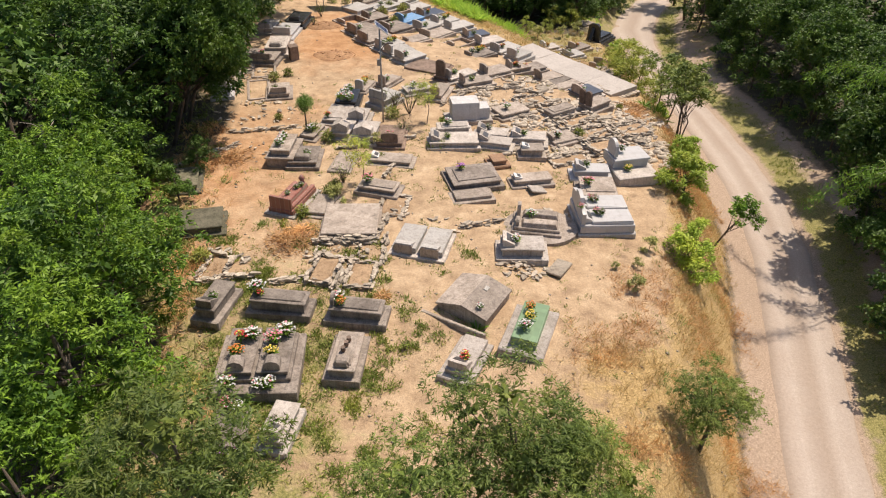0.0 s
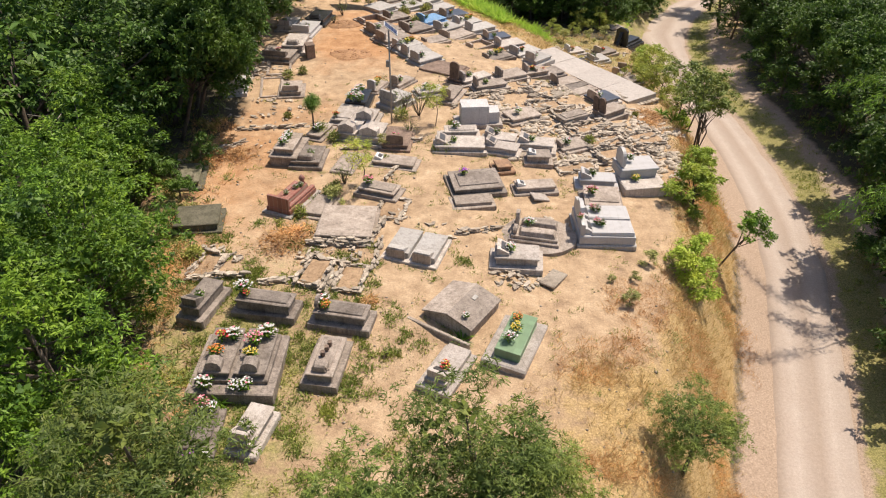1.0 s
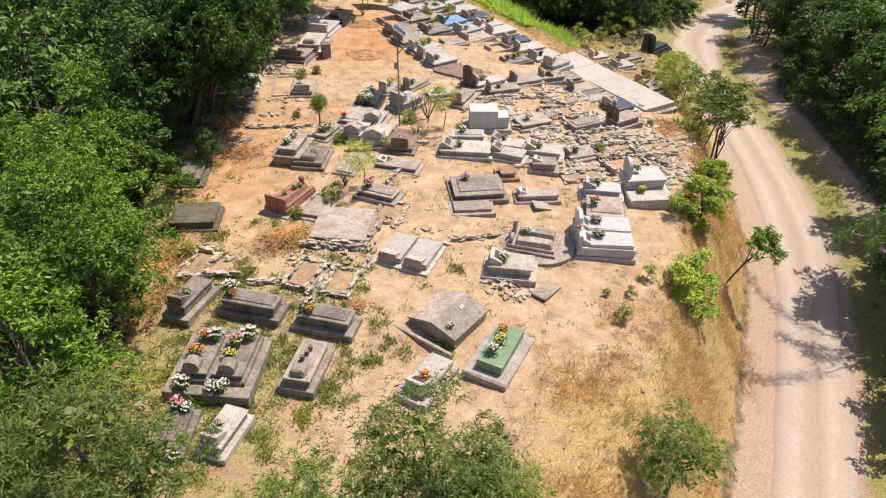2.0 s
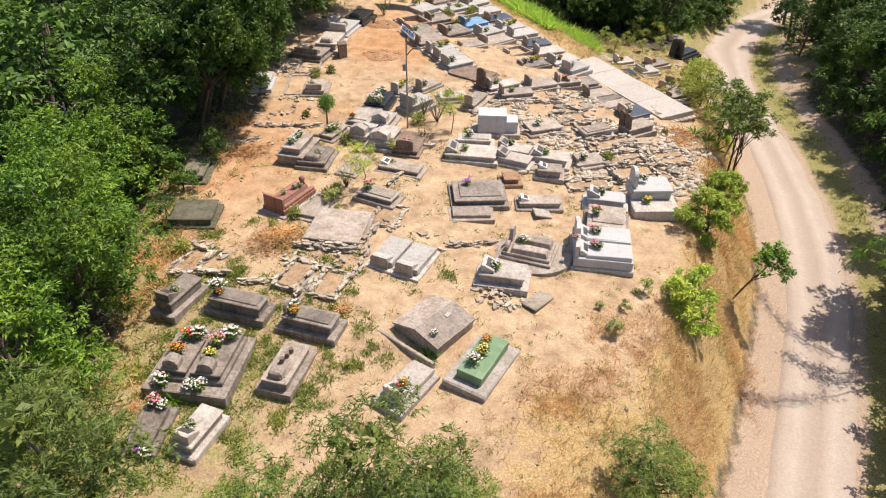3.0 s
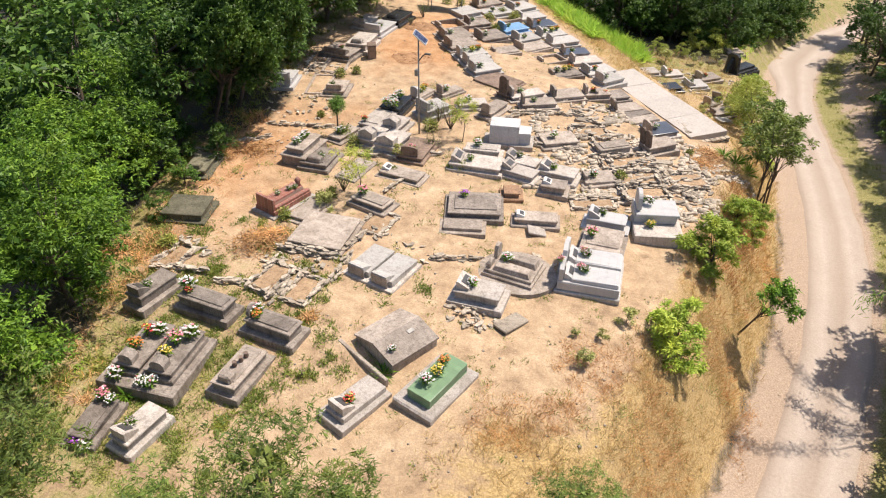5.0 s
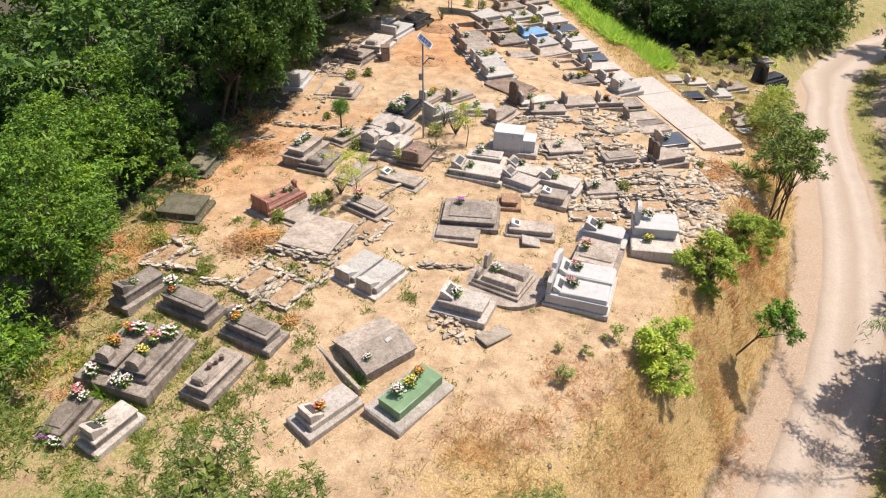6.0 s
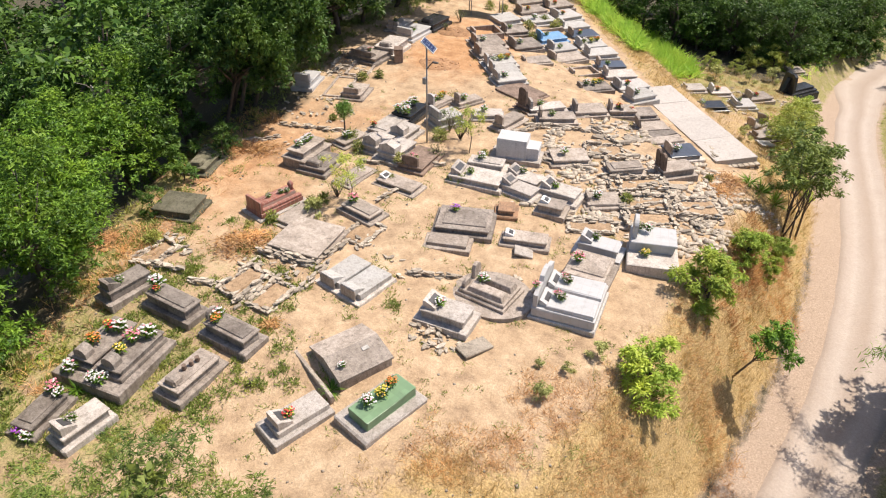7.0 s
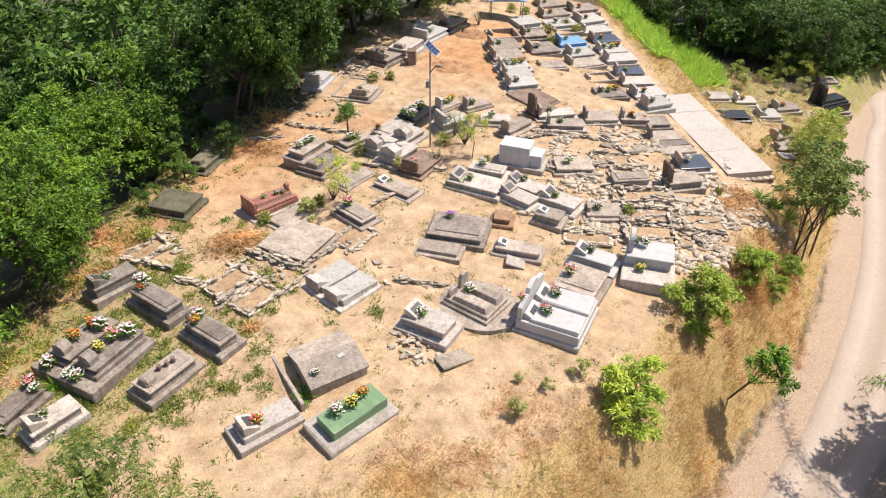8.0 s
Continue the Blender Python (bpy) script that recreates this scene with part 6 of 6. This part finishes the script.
# ---- grass, weeds, rubble ----
def blades(name, spots, blade, width, per, material, label, category="grass", splay=0.5):
    """Tufts of blades at many spots, all in one mesh."""
    spots = np.array([(x, y, ground_level(x, y) - 0.02) for x, y in spots])
    n = len(spots)
    at = np.repeat(spots, per, 0) + np.random.normal(size=(n * per, 3)) * np.array((0.09, 0.09, 0.0))
    way = unit(np.random.normal(size=(n * per, 3)) * np.array((splay, splay, 0.1)) + np.array((0, 0, 0.75)))
    length = blade * np.random.uniform(0.5, 1.3, n * per)
    data = leaves(name, at, way, length, np.full(n * per, width), material)
    return tagged(new(name, data), label, category, kind="stuff")


def scatter(count, box, chance, seed):
    rng = random.Random(seed)
    out = []
    while count > 0:
        count -= 1
        x, y = rng.uniform(box[0], box[1]), rng.uniform(box[2], box[3])
        if rng.random() < chance(x, y):
            out.append((x, y))
    return out


def patchy(x, y, size, shift):
    return smooth(-0.05, 0.35, noise.noise((x * size, y * size, shift)))


blades("dry_grass", scatter(62000, (-6, 16, 8, 66), lambda x, y: cover_at(x, y)[0] ** 1.5 * (0.35 + 0.65 * patchy(x, y, 0.5, 3.0)) * (x < lerp_table(y, ROAD) - 2.5), 3), 0.30, 0.015, 10, STRAW, "dry straw-coloured grass on the bank")
blades("dead_fern", scatter(16000, (4, 15, 13, 37), lambda x, y: max(cover_at(x, y)[0] * patchy(x, y, 0.28, 8.0), 0.4 * smooth(1.8, 0.8, math.hypot(x - 7.3, y - 20.6)), 0.5 * smooth(1.0, 0.5, math.hypot(x - 6.6, y - 18.4)), 0.5 * smooth(1.8, 0.9, math.hypot(x - 12.7, y - 34.0)), 0.45 * smooth(1.6, 0.9, math.hypot(x - 10.9, y - 27.2))), 4), 0.26, 0.014, 12, RUSSET, "russet dead fern in patches on the bank", "fern", splay=0.9)
blades("bank_weeds", scatter(16000, (-4, 15, 13, 66), lambda x, y: cover_at(x, y)[0] * (x < lerp_table(y, ROAD) - 3.0) * (0.06 + 0.7 * smooth(0.12, 0.4, noise.noise((x * 0.6, y * 0.6, 19.0)))), 23), 0.26, 0.02, 10, LEAF_PALE, "pale green weeds in the dry grass of the bank", "weeds", splay=0.7)
blades("junction_grass", scatter(2600, (9, 22, 68, 88), lambda x, y: smooth(-3.4, -4.2, x - lerp_table(y, ROAD)) * smooth(-8, -6, x - lerp_table(y, ROAD)) * (0.3 + 0.7 * patchy(x, y, 0.4, 5.0)), 24), 0.4, 0.05, 8, REED, "bright green grass at the foot of the wood", "grass", splay=0.8)
blades("verge_grass", scatter(30000, (13, 34, 12, 92), lambda x, y: smooth(1.9, 3.0, x - lerp_table(y, ROAD)) * smooth(9, 7, x - lerp_table(y, ROAD)) * (1 - 0.8 * smooth(3.3, 4.0, x - lerp_table(y, ROAD)) * smooth(5.6, 4.8, x - lerp_table(y, ROAD))) * (0.2 + 0.8 * patchy(x, y, 0.35, 2.0)), 5), 0.2, 0.035, 8, WEED, "short green grass on the road verge")
blades("weeds", scatter(9000, (-10, 9, 12, 32), lambda x, y: (0.6 * smooth(-1.0, -3, x) * smooth(25, 19, y) + 0.12) * patchy(x, y, 0.9, 4.0), 6), 0.13, 0.026, 16, WEED, "green weeds between the graves", "weeds", splay=0.9)
blades("edge_brush", scatter(7000, (-16, -6, 14, 33), lambda x, y: smooth(1.6, 0.3, abs(x - lerp_table(y, WOOD) - 0.9)) * (0.15 + 0.85 * patchy(x, y, 0.45, 12.0)), 17), 0.34, 0.022, 9, RUSSET, "dried russet brush along the edge of the wood", "brush", splay=1.0)
blades("slope_brush", scatter(5200, (10.6, 14.2, 28.5, 38.5), lambda x, y: smooth(1.3, 0.3, abs(x - 12.3 - 0.12 * (y - 33))) * smooth(28.6, 30.5, y) * smooth(38.4, 36, y) * (0.1 + 0.9 * patchy(x, y, 0.5, 5.0)), 29), 0.36, 0.024, 10, RUSSET, "dried rust-brown brush on the bank beside the road")
blades("edge_weeds", scatter(9000, (-18, -6, 9, 56), lambda x, y: smooth(2.4, 0.6, abs(x - lerp_table(y, WOOD))) * (0.2 + 0.8 * patchy(x, y, 0.5, 6.0)), 7), 0.30, 0.045, 10, WEED, "green weeds and ferns along the edge of the wood", "weeds", splay=0.8)


def round_graves():
    """Tufts that grow along the sides of the graves."""
    rng = random.Random(21)
    out = []
    for x, y in PLACES:
        many = 46 if x < 0 and y < 23 else 16 if y < 33 else 9
        for _ in range(many):
            a, d = rng.uniform(0, math.tau), rng.uniform(1.0, 1.8)
            px, py = x + d * math.cos(a), y + d * math.sin(a)
            if noise.noise((px * 0.7, py * 0.7, 15.0)) > -0.1:
                out.append((px, py))
    return out


blades("grave_weeds", round_graves(), 0.14, 0.026, 16, WEED, "tufts of weeds along the sides of the graves", "weeds", splay=0.7)


def clumps():
    """Round clumps of weeds in the shady corner by the wood."""
    rng = random.Random(33)
    out = []
    for x, y in scatter(330, (-10.5, 1, 11.5, 26), lambda x, y: 0.9 * smooth(0.5, -3.0, x) * smooth(25, 20, y) + 0.08, 34):
        r = rng.uniform(0.06, 0.3) ** 1.15
        for _ in range(int(60 * r)):
            out.append((x + rng.gauss(0, r), y + rng.gauss(0, r)))
    return out


blades("weed_clumps", clumps(), 0.17, 0.03, 18, CLUMP, "round clumps of green weeds on bare soil", "weeds", splay=0.65)


def reed_chance(x, y):
    d = x - lerp_table(y, EDGE)
    return smooth(-1.6 - 0.06 * (y - 54), -0.6, d) * smooth(7.4, 5.6, d) * smooth(55.0, 58.0, y - 0.75 * d)


blades("reed_bank", scatter(13000, (-18, 10, 50, 82), reed_chance, 8), 0.95, 0.075, 18, REED, "tall bright green reed grass on the bank behind the graves", "reeds", splay=0.85)


def rubble_field():
    heap = tagged(new("rubble_heap"), "scattered broken stones and slab pieces between ruined graves", "stones")
    heap.matrix_world = pose(6.0, 35.0, 0)
    rng = random.Random(12)
    count = 0
    while count < 290:
        x, y = rng.uniform(1.5, 10.8), rng.uniform(30.5, 41.0)
        if rng.random() > smooth(-0.2, 0.3, noise.noise((x * 0.5, y * 0.5, 7.0))) or 0.75 * x + 0.9 * (y - 41) > 5.5:
            continue
        count += 1
        lay_stone(heap, x - 6.0, y - 35.0, ground_level(x, y) + 0.03, rng.uniform(0.5, 0.95) if rng.random() < 0.2 else rng.uniform(0.14, 0.42), 13, 25 if rng.random() < 0.6 else None)


def small_heaps():
    for cx, cy, r, n, high in ((-4.0, 22.1, 1.3, 46, 0.22), (2.9, 21.5, 0.9, 44, 0.3), (-2.2, 25.0, 0.9, 14, 0.1), (-8.2, 21.6, 1.0, 24, 0.2), (-10.0, 34.5, 2.2, 50, 0.12), (-8.6, 30.3, 1.2, 14, 0.05),
                               (12.2, 37.0, 1.0, 30, 0.2), (-11.6, 39.6, 1.6, 40, 0.1), (9.6, 33.4, 0.8, 30, 0.25), (-0.5, 23.9, 1.4, 14, 0.05), (9.2, 55.2, 0.9, 16, 0.1), (11.9, 53.0, 1.1, 26, 0.12), (8.6, 59.6, 0.9, 16, 0.1), (12.2, 59.6, 0.9, 14, 0.1), (4.5, 25.6, 0.8, 10, 0.05)):
        heap = thing("stone_pile", cx, cy, ground_level(cx, cy), 0, "pile of rough pale stones on the soil", "stones")
        for _ in range(n):
            a, d = random.uniform(0, math.tau), r * math.sqrt(random.random())
            px, py = d * math.cos(a), d * math.sin(a) * 0.7
            lay_stone(heap, px, py, ground_level(cx + px, cy + py) - ground_level(cx, cy) + 0.04 + random.random() * high * (1 - d / r), random.uniform(0.14, 0.36))


def shards():
    """Small broken pieces that fill the ground between the ruined graves."""
    rng = random.Random(14)
    data = []
    for x, y in scatter(2300, (1.5, 11, 30.5, 41.5), lambda x, y: smooth(-0.25, 0.3, noise.noise((x * 0.45, y * 0.45, 7.0))) * (0.75 * x + 0.9 * (y - 41) < 5.5), 15):
        a, s, z = rng.gauss(0.25 if rng.random() < 0.7 else 1.8, 0.3), rng.uniform(0.06, 0.26), ground_level(x, y)
        lx, ly, t = s, min(0.13, s * rng.uniform(0.3, 0.7)), s * rng.uniform(0.2, 0.6)
        c, d, lean = math.cos(a), math.sin(a), rng.uniform(-0.06, 0.06)
        for px, py, pz in ((-1, -1, 0), (1, -0.8, 0), (0.9, 1, 0), (-0.8, 0.9, 0), (-0.9, -0.8, 1), (0.9, -0.7, 1), (0.8, 0.9, 1), (-0.7, 0.8, 1)):
            data.append((x + c * px * lx - d * py * ly, y + d * px * lx + c * py * ly, z - 0.02 + pz * (t + 0.03) + lean * px * s * 4 * pz))
    quads = np.array([(0, 3, 2, 1), (4, 5, 6, 7), (0, 1, 5, 4), (1, 2, 6, 5), (2, 3, 7, 6), (3, 0, 4, 7)])
    cells = (np.arange(len(data) // 8)[:, None, None] * 8 + quads[None]).reshape(-1, 4)
    tagged(new("stone_shards", array_mesh("stone_shards", np.array(data), cells, MATERIALS["rubble"])), "flat broken stone shards strewn between ruined graves", "stones", kind="stuff")


rubble_field()
shards()
small_heaps()
pebbles = []
for px, py in scatter(2600, (-13, 11, 13, 56), lambda x, y: 0.25 + 0.75 * patchy(x, y, 0.7, 1.0), 9):
    pebbles.append((px, py))
at = np.array([(x, y, ground_level(x, y)) for x, y in pebbles])
corner = np.array([(1, 0, 0), (0, 1, 0), (-1, 0, 0), (0, -1, 0), (0, 0, 0.7), (0, 0, -0.5)])
size = np.random.uniform(0.02, 0.075, (len(at), 1, 1)) * np.random.uniform(0.7, 1.3, (len(at), 6, 1))
verts = (at[:, None] + corner[None] * size).reshape(-1, 3)
tri = np.array([(0, 1, 4), (1, 2, 4), (2, 3, 4), (3, 0, 4), (1, 0, 5), (2, 1, 5), (3, 2, 5), (0, 3, 5)])
faces = (np.arange(len(at))[:, None, None] * 6 + tri[None]).reshape(-1, 3)
tagged(new("pebbles", array_mesh("pebbles", verts, faces, MATERIALS["rubble"])), "loose pebbles and clods on the soil", "stones", kind="stuff")
